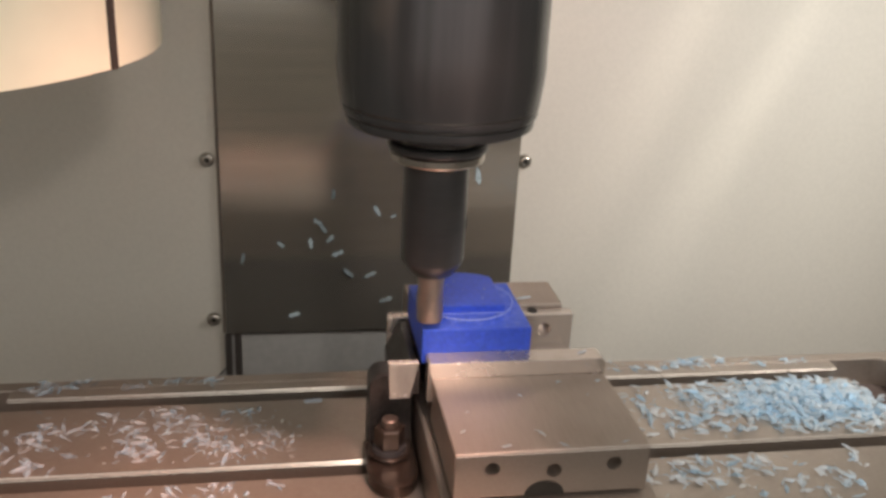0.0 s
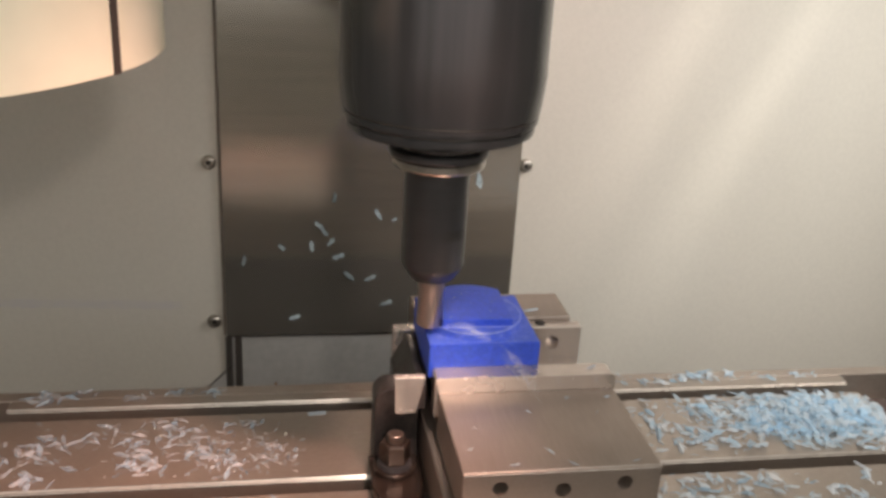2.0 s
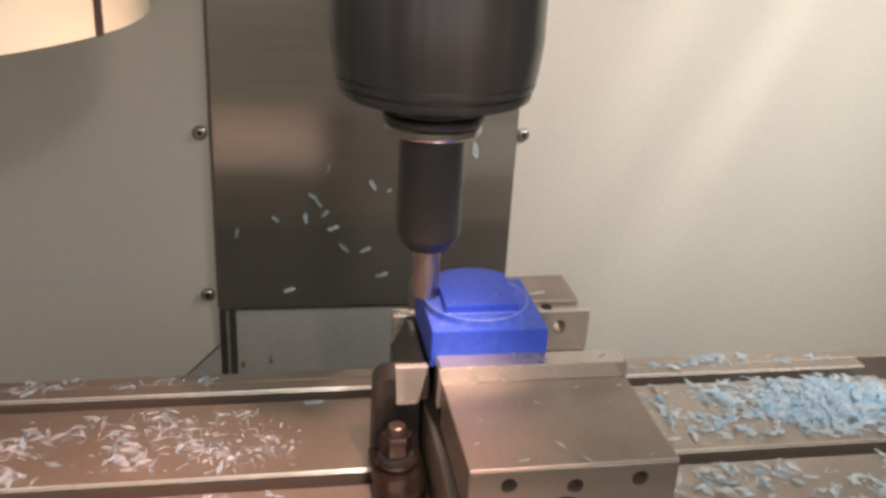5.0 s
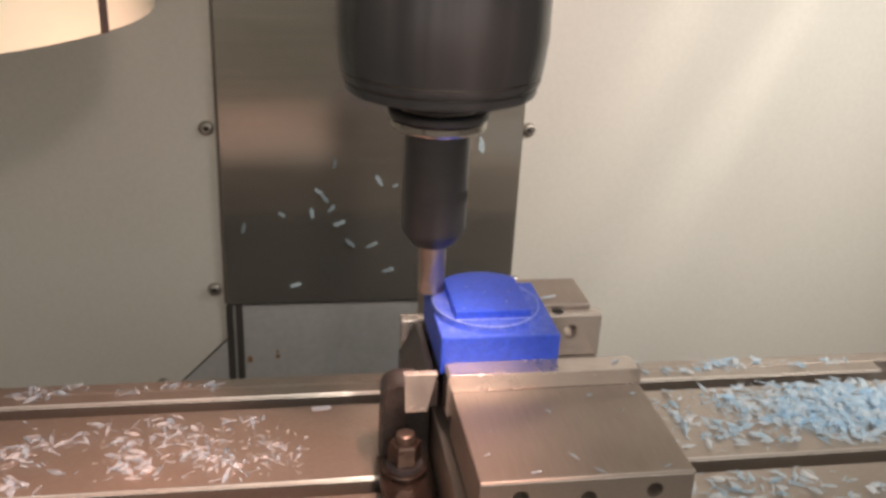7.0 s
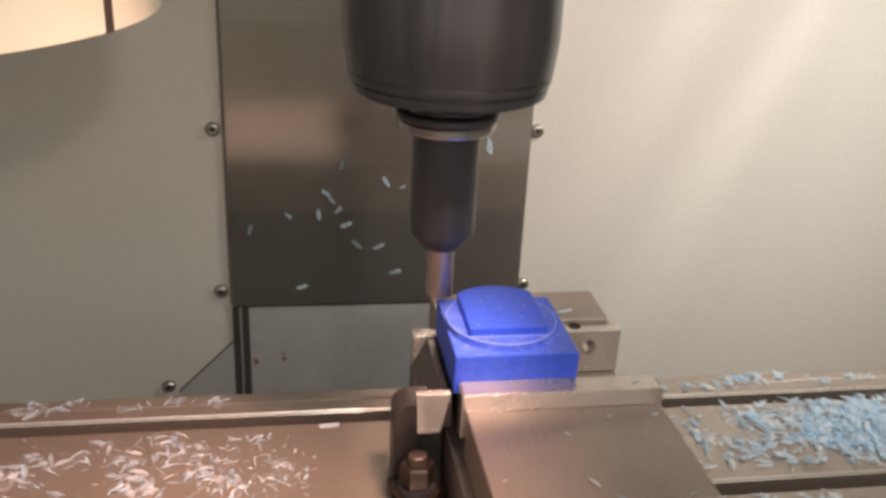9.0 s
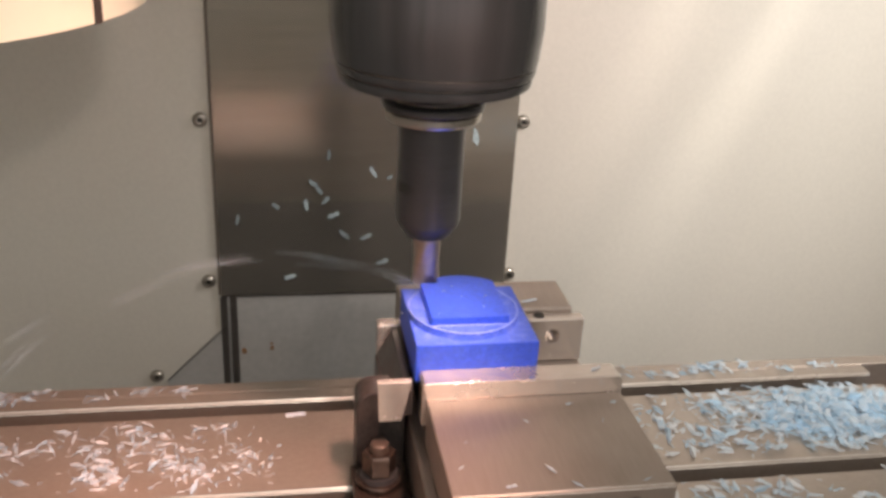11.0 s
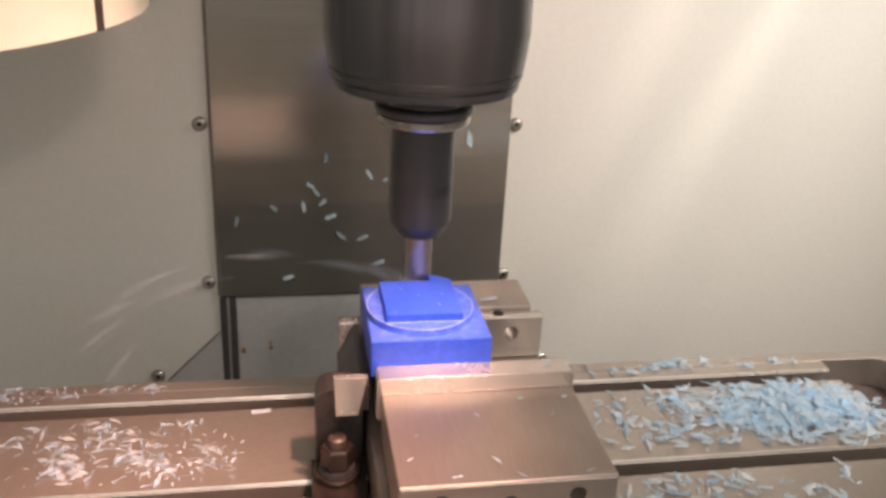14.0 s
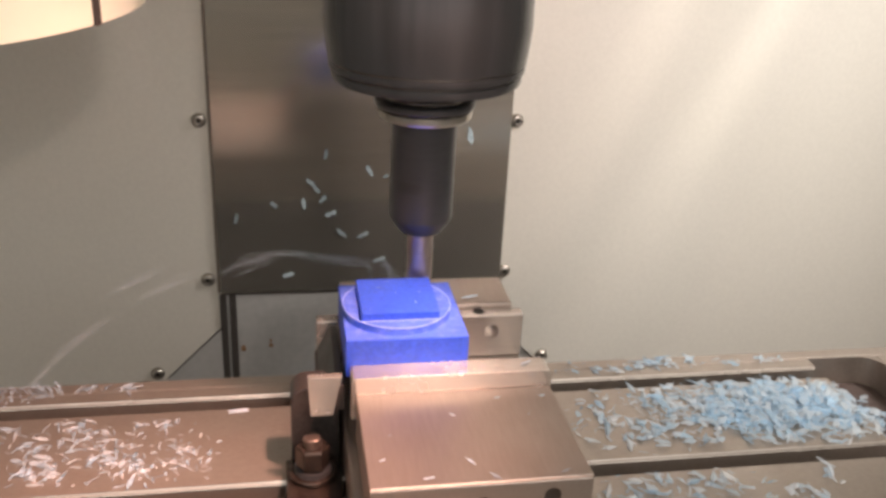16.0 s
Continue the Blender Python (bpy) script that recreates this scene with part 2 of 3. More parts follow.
def prism(outline, axis, lo, hi, bevel=0.0):
    """Extrude a closed outline: axis 'x' takes (y, z) pairs, 'y' takes (x, z), 'z' takes (x, y)."""
    bm = bmesh.new()

    def put(a, b, h):
        return bm.verts.new((h, a, b) if axis == "x" else ((a, h, b) if axis == "y" else (a, b, h)))

    low = [put(a, b, lo) for a, b in outline]
    top = [put(a, b, hi) for a, b in outline]
    k = len(outline)
    for i in range(k):
        bm.faces.new((low[i], low[(i + 1) % k], top[(i + 1) % k], top[i]))
    bm.faces.new(low[::-1])
    bm.faces.new(top)
    bmesh.ops.recalc_face_normals(bm, faces=bm.faces[:])
    if bevel:
        bmesh.ops.bevel(bm, geom=bm.edges[:], offset=bevel, segments=2, affect="EDGES", profile=0.5)
    return bm


def drilled(x0, x1, z0, z1, y0, y1, holes, bevel=0.0009):
    """A bevelled block whose front face (y0) has real blind holes side by side: (x, z, radius, depth)."""
    bm = slab(x0, x1, y0, y1, z0, z1, bevel)
    front = max((f for f in bm.faces if f.normal.y < -0.99), key=lambda f: f.calc_area())
    xa, xb = min(v.co.x for v in front.verts), max(v.co.x for v in front.verts)
    za, zb = min(v.co.z for v in front.verts), max(v.co.z for v in front.verts)
    bmesh.ops.delete(bm, geom=[front], context="FACES_ONLY")
    holes = sorted(holes)
    cells = [xa] + [(a[0] + b[0]) / 2 for a, b in zip(holes, holes[1:])] + [xb]
    n = 32
    for (x, z, r, depth), c0, c1 in zip(holes, cells, cells[1:]):
        rim, edge, deep = [], [], []
        for i in range(n):
            a = 2 * math.pi * (i + 0.5) / n
            c, q = math.cos(a), math.sin(a)
            k = min(((c1 - x) if c > 0 else (c0 - x)) / c, ((zb - z) if q > 0 else (za - z)) / q)
            edge.append(bm.verts.new((x + k * c, y0, z + k * q)))
            rim.append(bm.verts.new((x + r * c, y0, z + r * q)))
            deep.append(bm.verts.new((x + r * c, y0 + depth, z + r * q)))
        for i in range(n):
            j = (i + 1) % n
            bm.faces.new((edge[i], edge[j], rim[j], rim[i]))
            bm.faces.new((rim[i], rim[j], deep[j], deep[i]))
        bm.faces.new(deep[::-1])
        for cx in (c0, c1):
            for cz in (za, zb):
                v = min(edge, key=lambda e: (e.co.x - cx) ** 2 + (e.co.z - cz) ** 2)
                v.co.x, v.co.z = cx, cz
    bmesh.ops.remove_doubles(bm, verts=bm.verts[:], dist=0.00002)
    bmesh.ops.recalc_face_normals(bm, faces=bm.faces[:])
    return bm


def structure(name, bm, mat, label):
    return tagged(part(name, bm, mat), label, name.rstrip("_0123456789").replace("_", " "), "", "structure")


WALL_Y = 0.3625
PANEL_Y = 0.3585

# ---- enclosure ----
structure("wall_back", slab(-1.1, 1.1, WALL_Y, WALL_Y + 0.02, -0.5, 1.3), WALL, "cream painted sheet metal back wall of the machine enclosure")
structure("wall_left", slab(-1.12, -1.1, -1.3, WALL_Y + 0.02, -0.5, 1.3), ENCLOSURE, "plain painted side wall of the enclosure")
structure("wall_right", slab(1.1, 1.12, -1.3, WALL_Y + 0.02, -0.5, 1.3), ENCLOSURE, "plain painted side wall of the enclosure")
structure("ceiling", slab(-1.12, 1.12, -0.5, WALL_Y + 0.02, 1.3, 1.32), ENCLOSURE, "plain painted enclosure roof")
# added behind the camera to shape what the steel cover reflects
structure("wall_front", slab(-1.1, 1.1, -1.32, -1.30, -0.5, 0.12), FRONT_SHEET, "plain white sheet added out of view for the column cover to reflect")
structure("floor", slab(-1.12, 1.12, -1.3, WALL_Y + 0.02, -0.52, -0.5), TRAY, "rust stained chip tray under the table")


def column_cover():
    """The stainless cover on the column, its rails, gussets and screws."""
    t = thing("column_cover", (-0.011, PANEL_Y, -0.0725), "brushed stainless steel column cover with wax chips on it", "panel")
    part("cover_sheet", slab(-0.1685, 0.153, PANEL_Y - 0.0015, WALL_Y - 0.0005, -0.0725, 0.75, 0.0008), STEEL_SHEET, t)
    part("folded_edge", slab(-0.1712, -0.1687, PANEL_Y - 0.0005, WALL_Y, -0.0725, 0.75, 0.0006), FOLD, t, "brown stained folded sheet edge")
    part("lower_lip", slab(-0.168, 0.151, PANEL_Y + 0.0006, WALL_Y, -0.0755, -0.0727), DARK_RAIL, t)
    return t


def way_cover():
    t = thing("way_cover", (-0.011, WALL_Y, -0.45), "grey sheet metal way cover below the column panel, spotted with rust", "panel")
    part("cover_sheet", slab(-0.1515, 0.137, WALL_Y - 0.0018, WALL_Y - 0.0002, -0.45, -0.0757), GREY_SHEET, t)
    for x in (-0.1700, -0.1595):
        part("rail", slab(x, x + 0.0075, WALL_Y - 0.0035, WALL_Y - 0.0003, -0.45, -0.0757, 0.0006), DARK_RAIL, t, "dark vertical guide rail")
    part("rail_web", slab(-0.1624, -0.1596, WALL_Y - 0.0016, WALL_Y - 0.0002, -0.45, -0.0757), GREY_SHEET, t)
    part("rail", slab(0.1375, 0.150, WALL_Y - 0.0035, WALL_Y - 0.0003, -0.45, -0.0757, 0.0006), DARK_RAIL, t, "dark vertical guide rail")
    rng = random.Random(4)
    for x, z, s in ((-0.1460, -0.1455, 0.0032), (-0.1144, -0.143, 0.0022), (-0.1148, -0.137, 0.0016)):
        n = 12
        out = [(x + s * (0.8 + 0.4 * rng.random()) * math.cos(6.2832 * i / n), z + 1.3 * s * (0.8 + 0.4 * rng.random()) * math.sin(6.2832 * i / n)) for i in range(n)]
        part("rust_spot", prism(out, "y", WALL_Y - 0.0024, WALL_Y - 0.0019), RUST_SPOT, t, "orange rust spot")
    return t


RUST_SPOT = material("orange_rust", (0.24, 0.13, 0.06), 0.8, grain=300, vary=0.3, bump=0.3)


def gusset(name, pts):
    t = thing(name, (pts[0][0], WALL_Y, -0.3), "triangular grey sheet metal gusset beside the way cover", "bracket", "gussets")
    part("plate", prism(pts, "y", WALL_Y - 0.0030, WALL_Y - 0.0004, 0.0004), GREY_SHEET, t)
    (x0, z0), (x1, z1) = pts[0], pts[1]
    w = 0.0012
    part("edge_fold", prism([(x0, z0), (x1, z1), (x1 + w, z1 + w), (x0 + w, z0 + w)], "y", WALL_Y - 0.0050, WALL_Y - 0.0004), DARK_RAIL, t, "dark folded edge")
    return t


def wall_screw(x, z):
    t = thing("wall_screw", (x, WALL_Y, z), "button head steel screw with a hex socket in the wall", "screw", "wall screws")
    r = 0.0077
    prof = [(r, 0.0), (r, 0.0012), (r * 0.96, 0.0028), (r * 0.84, 0.0044), (r * 0.66, 0.0054), (r * 0.46, 0.0058), (r * 0.40, 0.0056), (r * 0.38, 0.0030)]
    head = smooth(part("head", lathe(prof, (x, WALL_Y, z), 32, "Y"), SCREW, t))
    part("socket", lathe([(r * 0.37, 0.0030), (r * 0.37, 0.0034)], (x, WALL_Y, z), 6, "Y"), HOLE, head, "dark hex socket")
    return t


def wall_chip(x, z, size, turn, shape):
    """One flat curled wax flake sticking to the steel panel."""
    rng = random.Random(int(x * 1e5) + shape)
    out = []
    for a, rad in ((0.0, 1.25), (0.7, 0.75), (1.7, 0.42), (2.5, 0.85), (3.14, 1.15), (3.9, 0.7), (4.7, 0.40), (5.5, 0.8)):
        rad *= size * rng.uniform(0.75, 1.3)
        u, v = rad * math.cos(a), rad * 0.78 * math.sin(a)
        out.append((x + u * math.cos(turn) - v * math.sin(turn), z + u * math.sin(turn) + v * math.cos(turn)))
    bm = prism(out, "y", PANEL_Y - 0.0026, PANEL_Y - 0.0017)
    ob = part("wax_chip", bm, FLAKE)
    for v in ob.data.vertices:
        v.co.y -= 0.0009 * abs(math.sin((v.co.x + v.co.z) * 700))
    ob.data.transform(Matrix.Translation((-x, -PANEL_Y, -z)))
    ob.location = (x, PANEL_Y, z)
    return tagged(ob, "pale blue wax flake stuck to the steel panel", "wax chip", "chips on the panel")


column_cover()
way_cover()
gusset("gusset", [(-0.2330, -0.181), (-0.1630, -0.111), (-0.1630, -0.30), (-0.2330, -0.30)])
gusset("gusset", [(0.1445, -0.120), (0.2060, -0.179), (0.2060, -0.30), (0.1445, -0.30)])
for x, z in ((-0.1808, 0.1275), (-0.1812, -0.0562), (0.1595, 0.1265), (0.1580, -0.0560), (-0.2445, -0.175), (0.2145, -0.1730)):
    wall_screw(x, z)
for i, (x, z, s, a) in enumerate((
        (-0.0440, 0.0228, 0.0062, 0.4), (-0.0605, 0.0515, 0.0060, -0.9), (-0.0668, 0.0594, 0.0055, -0.5), (-0.0539, 0.0389, 0.0050, 0.9),
        (-0.0741, 0.0339, 0.0055, 1.65), (-0.0027, 0.0725, 0.0058, -1.05), (-0.0332, -0.0011, 0.0058, -0.75), (-0.0086, -0.0037, 0.0056, 0.4),
        (0.0100, -0.0347, 0.0056, 0.35), (-0.0933, -0.0509, 0.0056, 0.25), (-0.1470, 0.0185, 0.0045, 1.4), (-0.1064, 0.0337, 0.0048, -0.7),
        (-0.0499, 0.0902, 0.0048, 1.5), (0.1074, 0.1122, 0.0075, -1.35), (0.0155, 0.0652, 0.0035, 0.5))):
    wall_chip(x, z, s, a, i)

# ---- tool changer cover ----


def tool_changer():
    cx, cy, r, z0, z1 = -0.3610, -0.0320, 0.1910, 0.3090, 0.62
    t = thing("tool_changer_cover", (cx, cy, z0), "round cream tool changer cover beside the spindle", "machine cover")
    smooth(part("shell", lathe([(r - 0.0035, z0 + 0.25), (r - 0.0035, z0), (r, z0), (r, z1), (0.02, z1)], (cx, cy, 0), 128, caps=False), CREAM, t))
    a = math.atan2(-0.1030 - cy, -0.1850 - cx)
    ux, uy = math.cos(a), math.sin(a)
    w = 0.0030
    out = [(cx + ux * (r - 0.001) - uy * w, cy + uy * (r - 0.001) + ux * w), (cx + ux * (r - 0.001) + uy * w, cy + uy * (r - 0.001) - ux * w),
           (cx + ux * (r + 0.0008) + uy * w, cy + uy * (r + 0.0008) - ux * w), (cx + ux * (r + 0.0008) - uy * w, cy + uy * (r + 0.0008) + ux * w)]
    part("seam", prism(out, "z", z0 - 0.0005, z1), SEAM, t, "dark vertical seam")
    smooth(part("inner_plate", lathe([(r - 0.004, z0 + 0.06), (0.02, z0 + 0.06), (0.02, z0 + 0.07), (r - 0.004, z0 + 0.07)], (cx, cy, 0), 96, caps=False), DARK_RAIL, t))
    part("hanger", slab(cx - 0.05, cx + 0.05, cy - 0.03, WALL_Y + 0.001, z1 - 0.01, z1 + 0.05, 0.004), DARK_RAIL, t)
    return t


tool_changer()

# ---- spindle and tool ----
SX, SY = 0.0001, 0.0


def spindle():
    t = thing("spindle_head", (SX, SY, 0.2572), "dark glossy cylindrical spindle housing with a ringed nose", "spindle")
    r = 0.0672
    prof = [(0.040, 0.2582), (0.0600, 0.2582), (0.0618, 0.2592), (0.0625, 0.2612), (0.0625, 0.2642), (0.0617, 0.2647), (0.0617, 0.2655), (0.0638, 0.2662), (0.0645, 0.2682),
            (0.0645, 0.2707), (0.0638, 0.2711), (0.0638, 0.2719), (0.0650, 0.2725), (0.0658, 0.2787), (0.0667, 0.2867), (0.0675, 0.2967), (r, 0.3087), (r, 0.75), (0.03, 0.75)]
    housing = smooth(part("housing", lathe(prof, (SX, SY, 0), 128, caps=False), SPINDLE, t), 30)
    for z, rr in ((0.2651, 0.06205), (0.2715, 0.0642)):
        smooth(part("nose_ring", lathe([(rr - 0.002, z - 0.0006), (rr, z - 0.0006), (rr + 0.0003, z), (rr, z + 0.0006), (rr - 0.002, z + 0.0006)], (SX, SY, 0), 128, caps=False), DULL, housing, "thin dull steel ring"))
    smooth(part("nose_face", lathe([(0.030, 0.2577), (0.0600, 0.2579), (0.0600, 0.2597), (0.030, 0.2597)], (SX, SY, 0), 96, caps=False), BLACK, t))
    smooth(part("arbor", lathe([(0.0, 0.2405), (0.0170, 0.2405), (0.0170, 0.2707), (0.0, 0.2707)], (SX, SY, 0), 64, caps=False), CHROME, t, "bright steel spindle end"))
    return t


def tool():
    """The spinning holder with its end mill; turned by its own keys."""
    t = thing("tool_holder", (SX, SY, 0.1142), "black end mill holder with a bright V flange, spinning", "tool holder")
    flange = smooth(part("flange", lathe([(0.0, 0.2462), (0.0300, 0.2462), (0.0328, 0.2456), (0.0337, 0.2444), (0.0337, 0.2420), (0.0328, 0.2406), (0.0285, 0.2399),
                                 (0.0, 0.2399)], (SX, SY, 0), 96, caps=False), BLACK, t), 30)
    # bright ring added to imitate a glint on the flange's top chamfer
    smooth(part("upper_collar", lathe([(0.0, 0.2496), (0.0235, 0.2496), (0.0262, 0.2484), (0.0272, 0.2463), (0.0, 0.2463)], (SX, SY, 0), 96, caps=False), RIM, flange, "bright ring added as the glint on the flange's upper chamfer"), 30)
    smooth(part("flange_rim", lathe([(0.0, 0.2398), (0.0306, 0.2398), (0.0318, 0.2388), (0.0318, 0.2348), (0.0306, 0.2330), (0.0, 0.2330)], (SX, SY, 0), 96, caps=False), RIM, flange, "bright lower flange rim"), 30)
    body = smooth(part("body", lathe([(0.0, 0.2324), (0.0219, 0.2324), (0.0219, 0.1625), (0.0211, 0.1603), (0.0150, 0.1512), (0.0122, 0.1498), (0.0, 0.1498)], (SX, SY, 0), 96, caps=False), BLACK, t), 30)
    part("set_screw", lathe([(0.0045, 0.0), (0.0045, 0.0226), (0.0035, 0.0228)], (SX, SY, 0.1880), 20, "X"), HOLE, body, "set screw in the side")
    # end mill: four flutes on a shank
    bm = bmesh.new()
    n, layers, rings = 64, 26, []
    z0, z1 = 0.1142, 0.1520
    for k in range(layers):
        z = z0 + (z1 - z0) * k / (layers - 1)
        twist = (z - z0) / 0.050 * 2.4
        depth = 0.0007 * min(1.0, max(0.0, (0.1460 - z) / 0.006))
        ring = []
        for i in range(n):
            a = 2 * math.pi * i / n
            f = 0.5 + 0.5 * math.cos(4 * a)
            rr = 0.0095 - depth * f ** 2
            ring.append(bm.verts.new((SX + rr * math.cos(a + twist), SY + rr * math.sin(a + twist), z)))
        rings.append(ring)
    for a, b in zip(rings, rings[1:]):
        for i in range(n):
            bm.faces.new((a[i], a[(i + 1) % n], b[(i + 1) % n], b[i]))
    bm.faces.new(rings[0][::-1])
    bm.faces.new(rings[-1])
    smooth(part("end_mill", bm, CUTTER, t, "bright four flute end mill"), 50)
    return t


spindle()
TOOL = tool()

# ---- table and what rides on it ----
RIDERS = []
SADDLE = []


def rider(ob):
    RIDERS.append((ob, ob.location.copy(), math.degrees(ob.rotation_euler.z)))
    return ob


X0, X1, YF, YB = -0.3245, 0.4085, -0.1640, 0.1330


def mill_table():
    t = rider(thing("mill_table", (0.04, -0.015, -0.075), "ground cast iron milling table with T-slots, littered with wax chips", "machine table"))
    part("bed", slab(X0 - 0.090, X1 + 0.090, YF, YB, -0.075, -0.030, 0.002), TABLE, t)
    for y1, y0 in ((YB - 0.0137, 0.1035), (0.0880, -0.0055), (-0.0210, -0.1145), (-0.1300, YF)):
        u = 0.006
        lo = y0 + (u if y0 > YF + 0.001 else 0)
        hi = y1 - (u if y1 < 0.119 else 0)
        out = [(lo, -0.030), (hi, -0.030), (hi, -0.014), (y1, -0.014), (y1, -0.0012), (y1 - 0.0012, 0.0), (y0 + 0.0012, 0.0), (y0, -0.0012), (y0, -0.014), (lo, -0.014)]
        land = part("land", prism(out, "x", X0, X1), TABLE, t)
        if y0 > YF + 0.001:
            # bright strip stands in for the chamfer's highlight
            part("worn_edge", prism([(y0 - 0.0003, -0.0020), (y0 + 0.0013, 0.0003), (y0 + 0.0013, -0.0006), (y0 + 0.0004, -0.0024)], "x", X0 + 0.0005, X1 - 0.0005), GLINT, land, "bright strip painted as the glint on the slot edge")
    part("rear_rim", slab(X0 - 0.090, X1 + 0.090, YB - 0.0135, YB, -0.030, 0.0, 0.001), TABLE, t)
    for side, xa, xb in ((1, X1 + 0.0665, X1 + 0.090), (-1, X0 - 0.090, X0 - 0.0665)):
        part("end_rim", slab(xa, xb, YF, YB - 0.0137, -0.030, 0.0, 0.0012), TABLE, t)
        cx = xa if side > 0 else xb
        k, rad = [], 0.020
        yc = YB - 0.0137
        for i in range(9):
            b = math.pi / 2 * i / 8
            k.append((cx - side * rad * (1 - math.cos(b)), yc - rad * (1 - math.sin(b))))
        k.append((cx, yc))
        part("corner_fillet", prism(k, "z", -0.0295, -0.0004), TABLE, t)
        part("trough", slab(min(cx, X1 if side > 0 else X0) + 0.0003, max(cx, X1 if side > 0 else X0) - 0.0003, YF + 0.012, YB - 0.014, -0.0298, -0.0275), SHADED_RUST, t, "rust stained coolant trough with its shade in the dark colour")
    return t


def saddle():
    t = thing("saddle", (0.0, 0.0, -0.24), "dark cast saddle under the milling table", "machine base")
    part("body", slab(-0.26, 0.26, -0.15, 0.11, -0.24, -0.0755, 0.006), CAST, t)
    SADDLE.append((t, t.location.copy()))
    b = thing("cast_pedestal", (0.0, -0.15, -0.5), "dark cast pedestal of the machine under the saddle", "pedestal")
    part("body", slab(-0.20, 0.20, -0.60, 0.16, -0.5, -0.2403, 0.006), CAST, b)
    return t


def vise():
    """Machine vise: bed, movable slab, two jaw plates, rear block."""
    t = rider(thing("machine_vise", (0.063, -0.02, 0.0), "ground steel machine vise gripping a blue wax block", "vise"))
    part("bed", slab(-0.006, 0.133, -0.150, 0.125, 0.0, 0.0440, 0.0015), VISE, t, "oily vise bed")
    jaw = part("movable_jaw", drilled(0.0, 0.1270, 0.0460, 0.0785, -0.1190, -0.0245,
                                       [(0.0240, 0.0670, 0.0050, 0.014), (0.0640, 0.0640, 0.0050, 0.014), (0.1035, 0.0670, 0.0050, 0.014)]), VISE, t)
    # the jaw's front edge highlight, laid on as a bright strip
    part("worn_edge", prism([(-0.1192, 0.0771), (-0.1176, 0.0787), (-0.1176, 0.0777), (-0.1184, 0.0769)], "x", 0.0008, 0.1262), GLINT, jaw, "bright strip painted as the glint on the front edge")
    bore = [(0.0590 + 0.0130 * math.cos(math.pi * i / 20), 0.0462 + 0.0105 * math.sin(math.pi * i / 20)) for i in range(21)]
    # no real bore: its shade is a dark plate on the face
    part("screw_bore", prism(bore, "y", -0.1194, -0.1185), HOLE, jaw, "flat dark plate standing for the shaded lead screw bore")
    part("neck", slab(0.012, 0.115, -0.110, -0.03, 0.0442, 0.0458), VISE_SHADED, t)
    part("front_jaw_plate", prism([(-0.003, 0.060), (0.1275, 0.060), (0.1275, 0.0868), (0.1265, 0.0888), (0.1235, 0.0905), (-0.0015, 0.0905), (-0.003, 0.0890)], "y", -0.0242, -0.0076, 0.0005), JAW, t)
    part("rear_jaw_plate", drilled(-0.0210, 0.1335, 0.0445, 0.0795, 0.0735, 0.0845, [(0.1095, 0.0655, 0.0057, 0.0106), (0.0055, 0.0655, 0.0057, 0.0106)]), JAW, t)
    part("rear_block", prism([(0.0847, 0.0442), (0.133, 0.0442), (0.133, 0.0800), (0.1305, 0.0835), (0.0860, 0.0835), (0.0847, 0.0822)], "x", -0.0010, 0.1265, 0.0004), VISE, t)
    part("parallels", slab(0.002, 0.070, -0.0070, 0.0730, 0.0442, 0.0818, 0.0005), VISE_SHADED, t, "dark parallels under the workpiece")
    for x in (0.100, 0.012):
        # flat dark discs painted as the shade in bolt recesses
        part("bolt_recess", lathe([(0.0042, -0.001), (0.0042, 0.0002)], (x, 0.0803, 0.0796), 24), HOLE, t)
    return t


def work_stop():
    t = rider(thing("work_stop", (-0.02, -0.012, 0.0), "small work stop with a bright machined end face", "work stop"))
    part("end_plate", prism([(-0.0300, 0.0868), (-0.0080, 0.0868), (-0.0140, 0.0580), (-0.0285, 0.0580)], "y", -0.0150, -0.0100, 0.0004), JAW, t, "bright machined end face")
    part("arm", prism([(-0.0115, 0.0775), (-0.0065, 0.0775), (-0.0065, 0.0582), (-0.0215, 0.0582)], "y", -0.0098, 0.0720, 0.0006), CAST, t)
    part("post", slab(-0.0230, -0.0075, 0.0300, 0.0725, 0.0000, 0.0580, 0.002), CAST, t)
    return t


